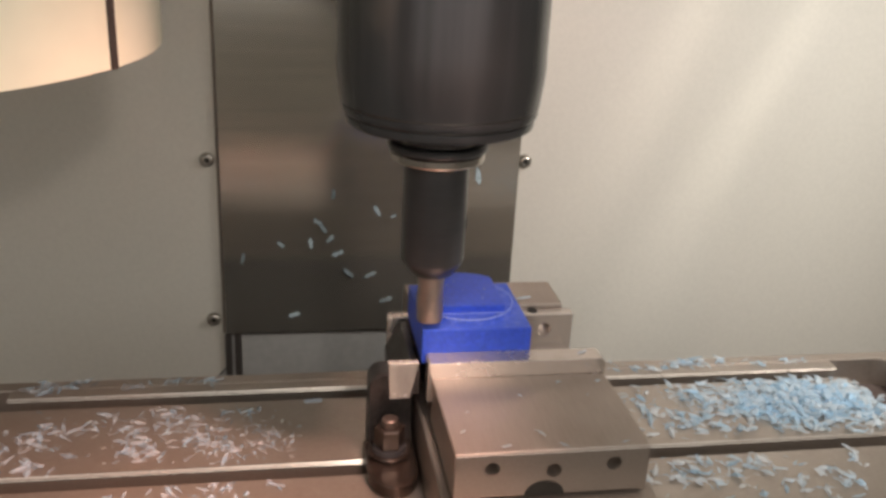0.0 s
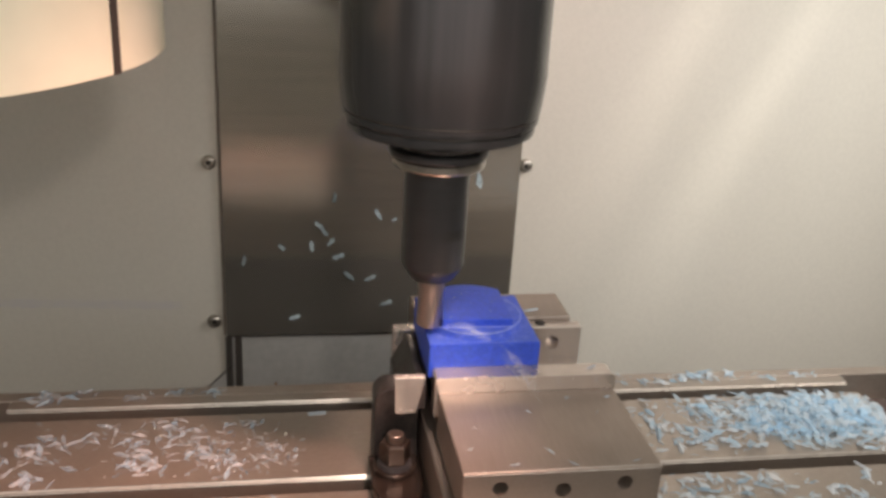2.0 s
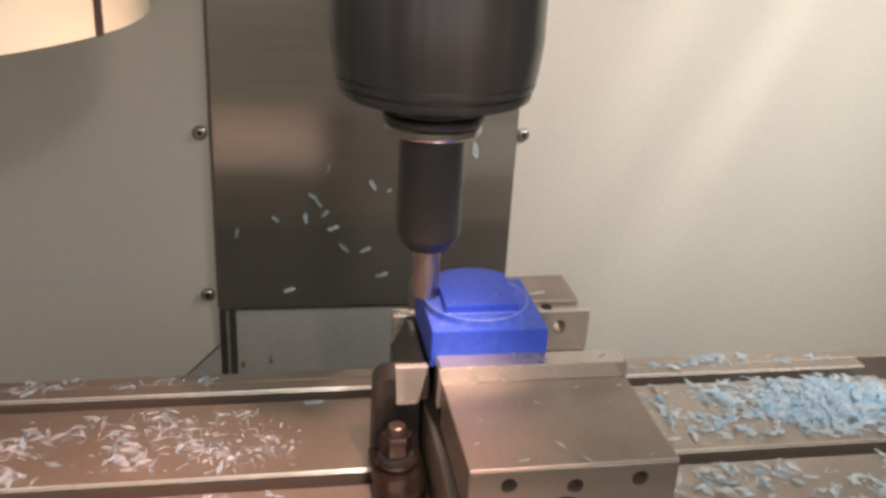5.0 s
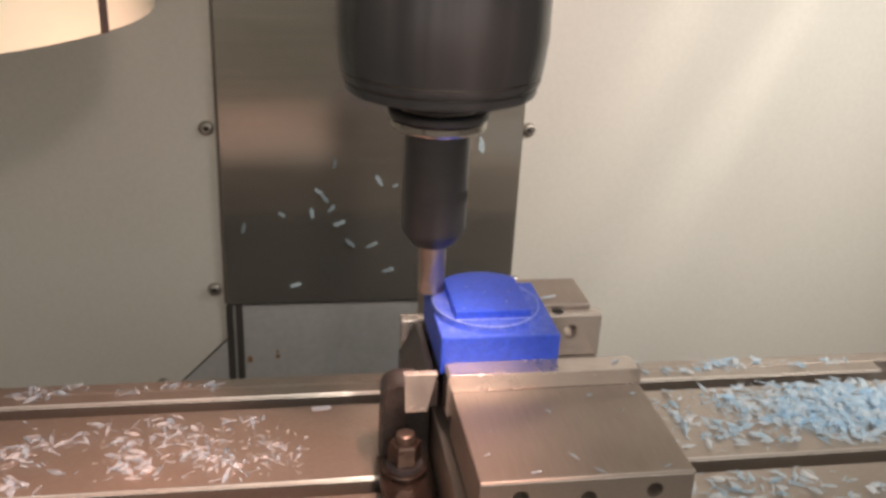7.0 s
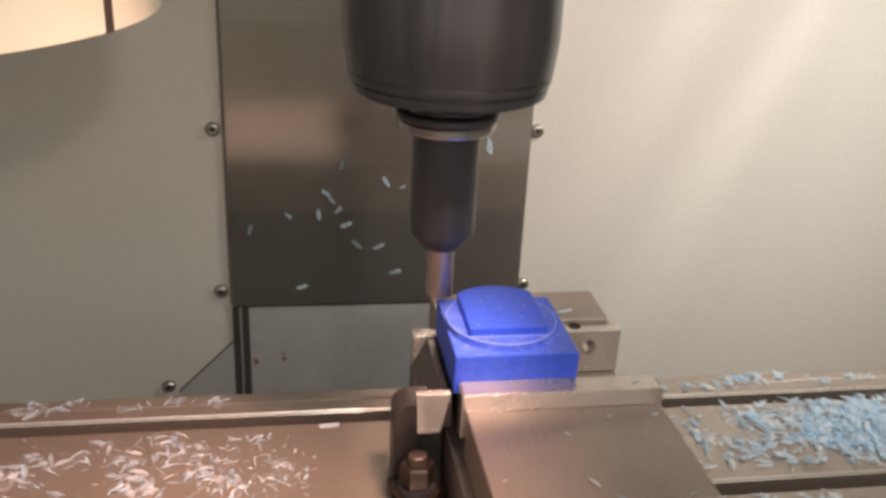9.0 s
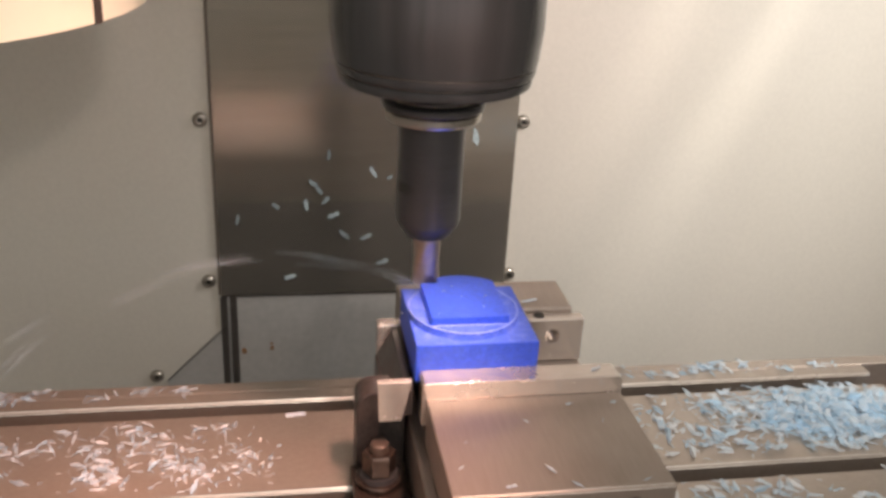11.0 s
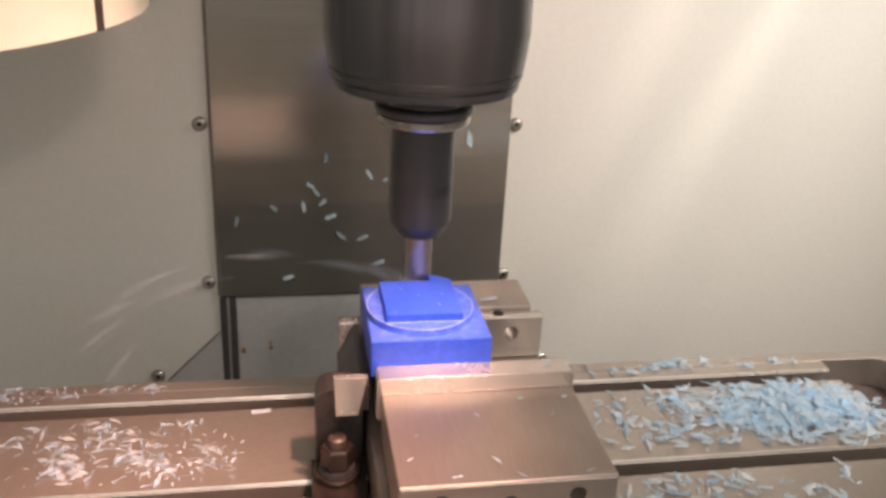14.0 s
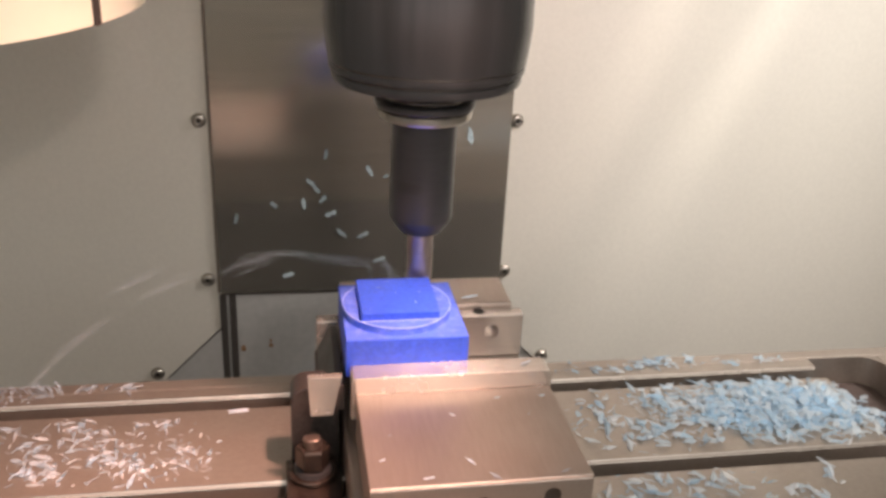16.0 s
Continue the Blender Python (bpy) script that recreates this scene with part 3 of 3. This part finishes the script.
def hold_down():
    """Cast hold-down lug with stud, hex nut and washer, in the middle T-slot."""
    t = rider(thing("hold_down_clamp", (-0.0275, -0.0130, 0.0), "black cast hold-down lug with an oily hex nut", "clamp"))
    out = [(-0.0410, 0.0)]
    for i in range(9):
        a = math.pi - math.pi / 2 * i / 8
        out.append((-0.0300 + 0.0110 * math.cos(a), 0.0550 + 0.0110 * math.sin(a)))
    out += [(-0.0085, 0.0660), (-0.0085, 0.0)]
    part("back_web", prism(out, "y", 0.0060, 0.0290, 0.0012), CAST, t)
    foot = []
    for i in range(17):
        a = math.pi + math.pi * i / 16
        foot.append((-0.0265 + 0.0185 * math.cos(a), -0.030 + 0.0250 * math.sin(a)))
    foot += [(-0.0080, 0.0055), (-0.0450, 0.0055)]
    part("foot", prism(foot, "z", 0.0, 0.0110, 0.0015), OILY, t)
    smooth(part("washer", lathe([(0.0, 0.0112), (0.0150, 0.0112), (0.0158, 0.0120), (0.0158, 0.0142), (0.0150, 0.0150), (0.0, 0.0150)], (-0.0275, -0.0130, 0), 40, caps=False), OILY, t, "oily steel washer"), 30)
    smooth(part("flange_collar", lathe([(0.0, 0.0151), (0.0125, 0.0151), (0.0120, 0.0185), (0.0, 0.0185)], (-0.0275, -0.0130, 0), 40, caps=False), BLACK, t), 30)
    nut = part("hex_nut", lathe([(0.0100, 0.0186), (0.0112, 0.0196), (0.0112, 0.0335), (0.0100, 0.0347)], (-0.0275, -0.0130, 0), 6), OILY, t, "oily dark steel hex nut")
    smooth(part("stud", lathe([(0.0062, 0.0340), (0.0062, 0.0370), (0.0060, 0.0405), (0.0050, 0.0413)], (-0.0275, -0.0130, 0), 24), VISE_SHADED, nut), 30)
    return t


# wax block
WX0, WX1, WY0, WY1, WZ = -0.0053, 0.0745, -0.0075, 0.0733, 0.1083
BX, BY, BR, BA = 0.0316, 0.0330, 0.0365, 0.0256
LEDGE, TOP = 0.1138, 0.1198


def wax_block():
    t = rider(thing("wax_block", (0.0346, 0.0329, 0.0820), "blue wax block with milled square boss in a vise", "workpiece"))
    part("block", slab(WX0, WX1, WY0, WY1, 0.0820, WZ, 0.0005), WAX, t)
    ledge = smooth(part("round_ledge", lathe([(0.0, WZ - 0.001), (BR + 0.0006, WZ - 0.001), (BR + 0.0002, WZ + 0.0005), (BR, LEDGE - 0.0003), (BR - 0.0003, LEDGE), (0.0, LEDGE)], (BX, BY, 0), 96, caps=False), WAX_CUT, t, "round ledge dusted with fine wax"), 30)
    part("burr", slab(BX - BA, BX + BA, BY - BA - 0.0008, BY - BA - 0.0001, LEDGE + 0.0001, LEDGE + 0.0007, 0.0002), BURR, t, "pale line of wax burr at the boss foot")
    smooth(part("step_edge", lathe([(BR - 0.0005, LEDGE - 0.0001), (BR - 0.0001, LEDGE + 0.0003), (BR + 0.0003, LEDGE + 0.0001), (BR + 0.0002, LEDGE - 0.0006)], (BX, BY, 0), 96, caps=False), BURR, ledge, "pale scraped rim of the ledge"), 30)
    part("milled_top", slab(WX0 + 0.0006, WX1 - 0.0006, WY0 + 0.0006, WY1 - 0.0006, WZ - 0.0006, WZ + 0.00025, 0.0001), WAX_CUT, t, "milled top face dusted with wax")
    part("boss", slab(BX - BA, BX + BA, BY - BA, BY + BA, LEDGE - 0.0005, TOP, 0.0004), WAX, t, "square raised boss")
    return t


mill_table()
saddle()
vise()
work_stop()
hold_down()
BLOCK = wax_block()

# ---- chips ----


def flake(rng, size, widths=(0.16, 0.22, 0.28, 0.34)):
    """A thin lozenge-shaped wax flake with pointed ends, a fold along it and a slight curl."""
    length, width = size * rng.uniform(0.75, 1.5), size * rng.choice(widths) * rng.uniform(0.8, 1.25)
    bend, skew = rng.uniform(-0.05, 0.22) * length, rng.uniform(-0.35, 0.35)
    fold = rng.uniform(-0.25, 0.45) * width
    rows, vs, fs = 5, [], []
    for i in range(rows):
        u = i / (rows - 1) - 0.5
        w = width * (0.12 + 0.88 * (1 - abs(2 * u) ** 1.25)) * rng.uniform(0.5, 1.35)
        h = bend * (0.25 - u * u) * 2 + rng.uniform(-0.03, 0.03) * size
        for k in (-1, 0, 1):
            vs.append(Vector((u * length + k * skew * w, k * w, h + (fold if k == 0 else rng.uniform(-0.05, 0.05) * size))))
    k = len(vs)
    vs += [v + Vector((0, 0, 0.00022)) for v in vs]
    for i in range(rows - 1):
        for c in (0, 1):
            a, b, d, e = 3 * i + c, 3 * i + c + 1, 3 * i + c + 4, 3 * i + c + 3
            fs += [(a + k, e + k, d + k, b + k), (a, b, d, e)]
        a, e = 3 * i, 3 * i + 3
        fs += [(a, e, e + k, a + k), (a + 2, a + 2 + k, e + 2 + k, e + 2)]
    fs += [(0, k, k + 1, 1), (1, k + 1, k + 2, 2), (k - 3, k - 2, 2 * k - 2, 2 * k - 3), (k - 2, k - 1, 2 * k - 1, 2 * k - 2)]
    return vs, fs


def scatter(name, label, clusters, seed, mat, widths):
    """Loose chips in soft-edged patches: (x, y, spread x, spread y, count, size, height)."""
    rng = random.Random(seed)
    V, F = [], []
    for cx, cy, sx, sy, count, size, height in clusters:
        for _ in range(count):
            while True:
                gx, gy = rng.gauss(0, 1), rng.gauss(0, 1)
                x, y = cx + sx * gx, cy + sy * gy
                if gx * gx + gy * gy < 5 and X0 + 0.004 < x < X1 + 0.05 and YF + 0.004 < y < YB - 0.004 and not (-0.05 < x < 0.139 and -0.155 < y < 0.13):
                    break
            pile = height * math.exp(-(gx * gx + gy * gy) / 1.3)
            sunk = -0.027 if x > X1 else 0.0
            for a, b in ((0.0880, 0.1035), (-0.0210, -0.0055), (-0.1300, -0.1145)):
                if a - 0.001 < y < b + 0.001 and pile < 0.003:
                    sunk = -0.026
            vs, fs = flake(rng, size, widths)
            m = Matrix.Translation((x, y, 0.0014 + sunk + rng.uniform(0, 1) * pile)) @ Euler((rng.gauss(0, 0.34), rng.gauss(0, 0.26), rng.uniform(0, 6.283))).to_matrix().to_4x4()
            vs = [m @ v for v in vs]
            low = min(v.z for v in vs)
            if low < sunk + 0.0002:
                for v in vs:
                    v.z += sunk + 0.0002 - low
            k = len(V)
            V += vs
            F += [tuple(i + k for i in f) for f in fs]
    me = bpy.data.meshes.new(name)
    base = Vector((clusters[0][0], clusters[0][1], 0))
    me.from_pydata([v - base for v in V], [], F)
    me.materials.append(mat)
    ob = new(name, me)
    ob.location = base
    tagged(ob, label, "wax chips", "", "stuff")
    return rider(ob)


def loose_chips(name, label, group, clusters, seed, widths, mat):
    """Single chips lying on the table, each a thing of its own: (x, y, spread x, spread y, count, size)."""
    rng = random.Random(seed)
    shapes = {}
    for cx, cy, sx, sy, count, size in clusters:
        if size not in shapes:
            shapes[size] = []
            for k in range(14):
                vs, fs = flake(rng, size, widths)
                tilt = Euler((rng.gauss(0, 0.22), rng.gauss(0, 0.16), 0)).to_matrix()
                vs = [tilt @ v for v in vs]
                low = min(v.z for v in vs)
                me = bpy.data.meshes.new("wax_chip")
                me.from_pydata([v - Vector((0, 0, low)) for v in vs], [], fs)
                me.materials.append(mat)
                shapes[size].append(me)
        for k in range(count):
            while True:
                x, y = cx + rng.gauss(0, sx), cy + rng.gauss(0, sy)
                slot = any(a - 0.002 < y < b + 0.002 for a, b in ((0.0880, 0.1035), (-0.0210, -0.0055), (-0.1300, -0.1145)))
                if abs(x - cx) < 2.2 * sx and abs(y - cy) < 2.2 * sy and not slot and y < YB - 0.002 and not (-0.055 < x < 0.139 and -0.155 < y < 0.13):
                    break
            ob = new(name, rng.choice(shapes[size]))
            ob.location = (x, y, 0.0002)
            ob.rotation_euler = (0, 0, rng.uniform(0, 6.283))
            tagged(ob, label, "wax chip", group)
            rider(ob)


scatter("wax_chips", "pale blue wax chips piled on the milling table", [
    (0.352, 0.043, 0.036, 0.022, 680, 0.0105, 0.009), (0.305, 0.048, 0.036, 0.022, 210, 0.0105, 0.004), (0.430, 0.050, 0.018, 0.028, 90, 0.0105, 0.008)], 11, CHIP, (0.12, 0.18, 0.24, 0.32))
loose_chips("wax_chip", "pale blue wax chip lying loose on the milling table", "loose chips beside the pile", [
    (0.250, 0.070, 0.014, 0.010, 26, 0.0098), (0.198, 0.062, 0.012, 0.010, 14, 0.0098), (0.200, 0.028, 0.014, 0.010, 24, 0.0098), (0.235, 0.022, 0.016, 0.010, 24, 0.0098),
    (0.286, 0.064, 0.014, 0.011, 22, 0.0098), (0.286, 0.036, 0.014, 0.012, 20, 0.0098), (0.280, 0.121, 0.012, 0.005, 14, 0.0098), (0.252, 0.120, 0.012, 0.005, 14, 0.0098), (0.215, 0.119, 0.012, 0.005, 5, 0.0098),
    (0.334, 0.117, 0.005, 0.004, 4, 0.0098), (0.376, 0.119, 0.012, 0.004, 8, 0.0098), (0.190, -0.044, 0.014, 0.009, 22, 0.0098), (0.228, -0.044, 0.018, 0.010, 20, 0.0098),
    (0.275, -0.064, 0.014, 0.009, 14, 0.0098), (0.312, -0.068, 0.012, 0.012, 14, 0.0098), (0.330, -0.040, 0.018, 0.010, 10, 0.0098), (0.240, -0.090, 0.030, 0.010, 10, 0.0098)],
    21, (0.12, 0.18, 0.24, 0.32), CHIP_SPARSE)
loose_chips("wax_flake", "pale clear wax chip lying loose on the milling table", "scattered pale chips", [
    (-0.299, 0.119, 0.010, 0.006, 14, 0.0104), (-0.274, 0.125, 0.009, 0.004, 8, 0.0104), (-0.227, 0.121, 0.008, 0.005, 6, 0.0096), (-0.190, 0.124, 0.010, 0.004, 6, 0.0096), (-0.162, 0.121, 0.006, 0.005, 6, 0.0096),
    (-0.302, 0.037, 0.012, 0.012, 18, 0.0104), (-0.271, 0.053, 0.014, 0.008, 16, 0.0096), (-0.283, 0.008, 0.012, 0.006, 14, 0.0104), (-0.236, 0.064, 0.012, 0.007, 12, 0.0096), (-0.210, 0.030, 0.010, 0.012, 32, 0.0096),
    (-0.194, 0.064, 0.014, 0.008, 18, 0.0096), (-0.161, 0.040, 0.014, 0.014, 40, 0.0086), (-0.132, 0.068, 0.012, 0.008, 12, 0.0086), (-0.151, 0.007, 0.010, 0.005, 10, 0.0086), (-0.118, 0.026, 0.012, 0.012, 24, 0.0052),
    (-0.140, 0.018, 0.012, 0.008, 14, 0.0055), (-0.183, -0.031, 0.014, 0.004, 6, 0.0086), (-0.144, -0.033, 0.014, 0.005, 14, 0.0086), (-0.105, -0.031, 0.008, 0.003, 4, 0.0098), (-0.230, -0.050, 0.030, 0.012, 14, 0.0086)
    ], 22, (0.07, 0.12, 0.18, 0.26), CHIP_CLEAR)
scatter("wax_crumbs", "fine pale wax crumbs strewn between the chips", [
    (0.250, 0.045, 0.040, 0.024, 170, 0.0052, 0.001), (0.230, -0.050, 0.045, 0.014, 60, 0.0050, 0.001), (0.270, 0.119, 0.050, 0.005, 30, 0.0050, 0.001),
    (-0.180, 0.040, 0.045, 0.020, 120, 0.0040, 0.001), (-0.118, 0.030, 0.018, 0.016, 60, 0.0034, 0.001), (-0.290, 0.040, 0.020, 0.020, 40, 0.0045, 0.001)], 31, CHIP, (0.08, 0.12, 0.20))


def vise_chip(x, y, size, turn, z=0.0787, label="single pale wax sliver lying on the vise", group="chips on the vise"):
    rng = random.Random(int(abs(x * 9e4)) + 3)
    vs, fs = flake(rng, size, (0.12, 0.16, 0.22))
    low = min(v.z for v in vs)
    rot = Matrix.Rotation(turn, 3, "Z")
    me = bpy.data.meshes.new("wax_chip")
    me.from_pydata([rot @ (v - Vector((0, 0, low))) for v in vs], [], fs)
    me.materials.append(CHIP_ONE)
    ob = new("wax_sliver", me)
    ob.location = (x, y, z)
    tagged(ob, label, "wax chip", group)
    return rider(ob)


strip = part("wax_strip", slab(-0.0073, 0.0073, -0.0024, 0.0024, 0.0, 0.0005, 0.0001), CHIP_ONE)
strip.location, strip.rotation_euler = (-0.0801, 0.0835, 0.0002), (0, 0, 0.12)
rider(tagged(strip, "flat white rectangular wax strip lying on the table", "wax chip"))
for x, y, s, a in ((0.0094, -0.0935, 0.006, 0.6), (0.0338, -0.1123, 0.006, 0.1), (0.0590, -0.0990, 0.007, 2.1), (0.0708, -0.114, 0.008, 2.2), (0.1118, -0.113, 0.005, 0.4),
                   (0.0569, -0.0522, 0.005, 2.3), (0.0891, -0.0356, 0.006, 0.1), (0.0165, -0.0701, 0.003, 0.4), (0.105, -0.055, 0.004, 1.0), (0.118, -0.036, 0.006, 0.2)):
    vise_chip(x, y, s, a)
vise_chip(0.0958, 0.0960, 0.012, 0.3, 0.0837, "pale wax flake lying on the rear vise block")
vise_chip(0.1120, -0.0150, 0.008, 0.5, 0.0907, "pale wax flake lying on the jaw plate")


for x, y, s, a in ((0.020, 0.045, 0.0022, 0.3), (0.031, 0.036, 0.0016, 1.2), (0.027, 0.052, 0.0015, 0.7), (0.047, 0.036, 0.0026, 0.2), (0.043, 0.021, 0.0024, 1.9), (0.012, 0.012, 0.0014, 0.1)):
    vise_chip(x, y, s, a, TOP, "tiny pale wax crumb lying on the boss", "crumbs on the boss")


# ---- movement ----


def table_offset(t):
    """Feed of the table: first along the left side of the boss, then along its back."""
    if t <= 0.33:
        return 0.0026 * t / 0.33, -0.0002 * t / 0.33
    if t <= 9.22:
        return 0.0026 + 0.0022 * (t - 0.33) / 8.89, -0.0002 - 0.0730 * (t - 0.33) / 8.89
    return 0.0048 - 0.00841 * (t - 9.22), -0.0732


CORNERS = [0.0, 0.33, 0.8, 3.0, 6.0, 8.7, 9.22, 9.7, 12.0, 14.0, 16.0]


def cap_slices():
    """The rounded left and rear caps of the boss, cut away slice by slice as the mill passes; each slice flies off."""
    made = []
    step = 0.0008
    for side in (0, 1):
        half = math.sqrt(BR * BR - BA * BA)
        k = int(2 * half / step)
        for i in range(k):
            a0, a1 = -half + 2 * half * i / k, -half + 2 * half * (i + 1) / k - 0.00002
            r0, r1 = math.sqrt(max(BR * BR - a0 * a0, 0)), math.sqrt(max(BR * BR - a1 * a1, 0))
            if min(r0, r1) < BA + 0.0004:
                continue
            if side == 0:
                out = [(BX - BA - 0.00002, BY + a0), (BX - BA - 0.00002, BY + a1), (BX - r1, BY + a1), (BX - r0, BY + a0)]
            else:
                out = [(BX + a0, BY + BA + 0.00002), (BX + a0, BY + r0), (BX + a1, BY + r1), (BX + a1, BY + BA + 0.00002)]
            ob = part("wax_slice", prism(out, "z", LEDGE + 0.00005, TOP - 0.0001), WAX)
            c = sum((Vector((*p, 0)) for p in out), Vector()) / 4
            c.z = LEDGE
            ob.data.transform(Matrix.Translation(-c))
            ob.location = c
            tagged(ob, "thin blue wax slice being milled off the boss", "wax slice", "slices of the round boss")
            mid = (a0 + a1) / 2
            if side == 0:
                gone = 0.33 + (mid + BY - 0.0070 + 0.0002) / 0.0730 * 8.89
            else:
                gone = 9.22 + (mid + BX + 0.0048 - 0.0070) / 0.00841
            made.append((ob, c, gone, side))
    return made


SLICES = cap_slices()


def flight(start, t0, velocity, spin, step=1 / 30, along=False):
    """Rows of a free flight until the piece comes down on the table's left end, or past it into the tray."""
    rows, k, p = [], 0, start
    while k < 18:
        s = k * step
        p = start + velocity * s + Vector((0, 0, -4.9 * s * s))
        dx, dy = table_offset(t0 + s)
        over = X0 - 0.09 + dx < p.x < -0.06 and YF + dy < p.y < YB + dy
        floor = 0.0012 if over else (-0.2385 if abs(p.x) < 0.2 and -0.6 < p.y < 0.16 else -0.4985)
        down = p.z < floor
        p = Vector((max(p.x, -1.08), min(p.y, 0.33), max(p.z, floor)))
        turn = [a * s for a in spin]
        if along:
            turn = (0, math.degrees(math.atan2(velocity.z - 9.8 * s, math.hypot(velocity.x, velocity.y))), math.degrees(math.atan2(-velocity.y, -velocity.x)))
        rows.append((t0 + s, pose(p.x, p.y, p.z, *((0, 0, 0) if down else turn))))
        if down:
            if over and t0 + s < 15.8:
                ex, ey = table_offset(16.0)
                rows.append((16.0, pose(p.x + ex - dx, p.y + ey - dy, p.z)))
            break
        k += 1
    return rows


def spray():
    """Wisps of fine wax chips thrown off along the rear cut; each waits in the wax until the mill frees it."""
    rng = random.Random(33)
    shapes = []
    for k in range(6):
        V, F = [], []
        for _ in range(22):
            vs, fs = flake(rng, rng.uniform(0.0016, 0.0034))
            m = Matrix.Translation((rng.gauss(0, 0.011), rng.gauss(0, 0.0025), rng.gauss(0, 0.0016))) @ Euler((rng.uniform(0, 6), rng.uniform(0, 6), rng.uniform(0, 6))).to_matrix().to_4x4()
            n = len(V)
            V += [m @ v for v in vs]
            F += [tuple(i + n for i in f) for f in fs]
        me = bpy.data.meshes.new("flying_wisp")
        me.from_pydata(V, [], F)
        me.materials.append(CHIP_ONE)
        shapes.append(me)
    made = []
    # first a thin stream over the front jaw, later a denser one off the rear edge
    for first, last, count, front in ((1.4, 4.9, 60, True), (9.6, 16.0, 240, False)):
        for i in range(count):
            t0 = first + (last - first) * (i + rng.random()) / count
            dx, dy = table_offset(t0)
            home = Vector((-dx + rng.uniform(-0.004, 0.002), 0.030 if front else WY1 - 0.012, WZ - 0.012))
            home.x = min(max(home.x, WX0 + 0.030), WX1 - 0.030)
            ob = new("flying_wisp", shapes[i % 6])
            ob.location = home
            tagged(ob, "wisp of fine pale wax chips thrown off by the mill", "wax chips", "flying wisps", "stuff")
            made.append((ob, home, t0, front))
    return made


SPRAY = spray()


def finish(rows, fly):
    """The waiting rows, the flight as far as the clip's end, and a last row there."""
    rows = rows + [r for r in fly if r[0] < 16.05]
    return rows if rows[-1][0] >= 16.0 else rows + [(16.0, rows[-1][1])]


def motions():
    table_rows = [(t, table_offset(t)) for t in CORNERS]
    for ob, base, turn in RIDERS:
        walk(ob, [(t, pose(base.x + dx, base.y + dy, base.z, 0, 0, turn)) for t, (dx, dy) in table_rows])
    for ob, base in SADDLE:
        walk(ob, [(t, pose(base.x, base.y + dy, base.z)) for t, (dx, dy) in table_rows])
    rng = random.Random(21)
    for ob, c, gone, side in SLICES:
        rows = [(t, pose(c.x + table_offset(t)[0], c.y + table_offset(t)[1], c.z)) for t in CORNERS if t < gone - 0.1]
        if gone < 0.12:
            gone = 0.12
        if gone > 15.9:
            rows = [(t, pose(c.x + table_offset(t)[0], c.y + table_offset(t)[1], c.z)) for t in CORNERS]
        else:
            gone = round(gone * 30) / 30
            if not rows:
                rows = [(0.0, pose(c.x, c.y, c.z))]
            for t in (gone - 2 / 30, gone - 1 / 30):
                if t > rows[-1][0] + 0.01:
                    dx, dy = table_offset(t)
                    rows.append((t, pose(c.x + dx, c.y + dy, c.z)))
            dx, dy = table_offset(gone)
            start = Vector((c.x + dx, c.y + dy, c.z))
            velocity = Vector((rng.uniform(-10.0, -8.0), rng.uniform(0.15, 0.4), rng.uniform(0.25, 0.5)))
            rows = finish(rows, flight(start, gone, velocity, (rng.uniform(-900, 900), rng.uniform(-900, 900), rng.uniform(-500, 500))))
        walk(ob, rows)
    for ob, home, t0, front in SPRAY:
        t0 = round(t0 * 30) / 30
        rows = [(t, pose(home.x + table_offset(t)[0], home.y + table_offset(t)[1], home.z)) for t in CORNERS if t < t0 - 0.1]
        for t in (t0 - 2 / 30, t0 - 1 / 30):
            dx, dy = table_offset(t)
            rows.append((t, pose(home.x + dx, home.y + dy, home.z)))
        dx, dy = table_offset(t0)
        start = Vector((SX - 0.010, home.y + dy + 0.002, LEDGE + 0.004))
        velocity = Vector((-abs(rng.gauss(1.45, 0.16)), rng.gauss(0.36, 0.08), rng.gauss(0.47, 0.05)))
        if front:
            start = Vector((SX + 0.006, SY - 0.012, LEDGE + 0.004))
            velocity = Vector((rng.gauss(0.30, 0.03), rng.gauss(-1.15, 0.08), rng.gauss(0.80, 0.03)))
        walk(ob, finish(rows, flight(start, t0, velocity, (0, 0, 0), along=True)))
    # the tool turns steadily
    walk(TOOL, [(i / 30, pose(SX, SY, 0.1142, 0, 0, (i * 77) % 360)) for i in range(481)])


motions()
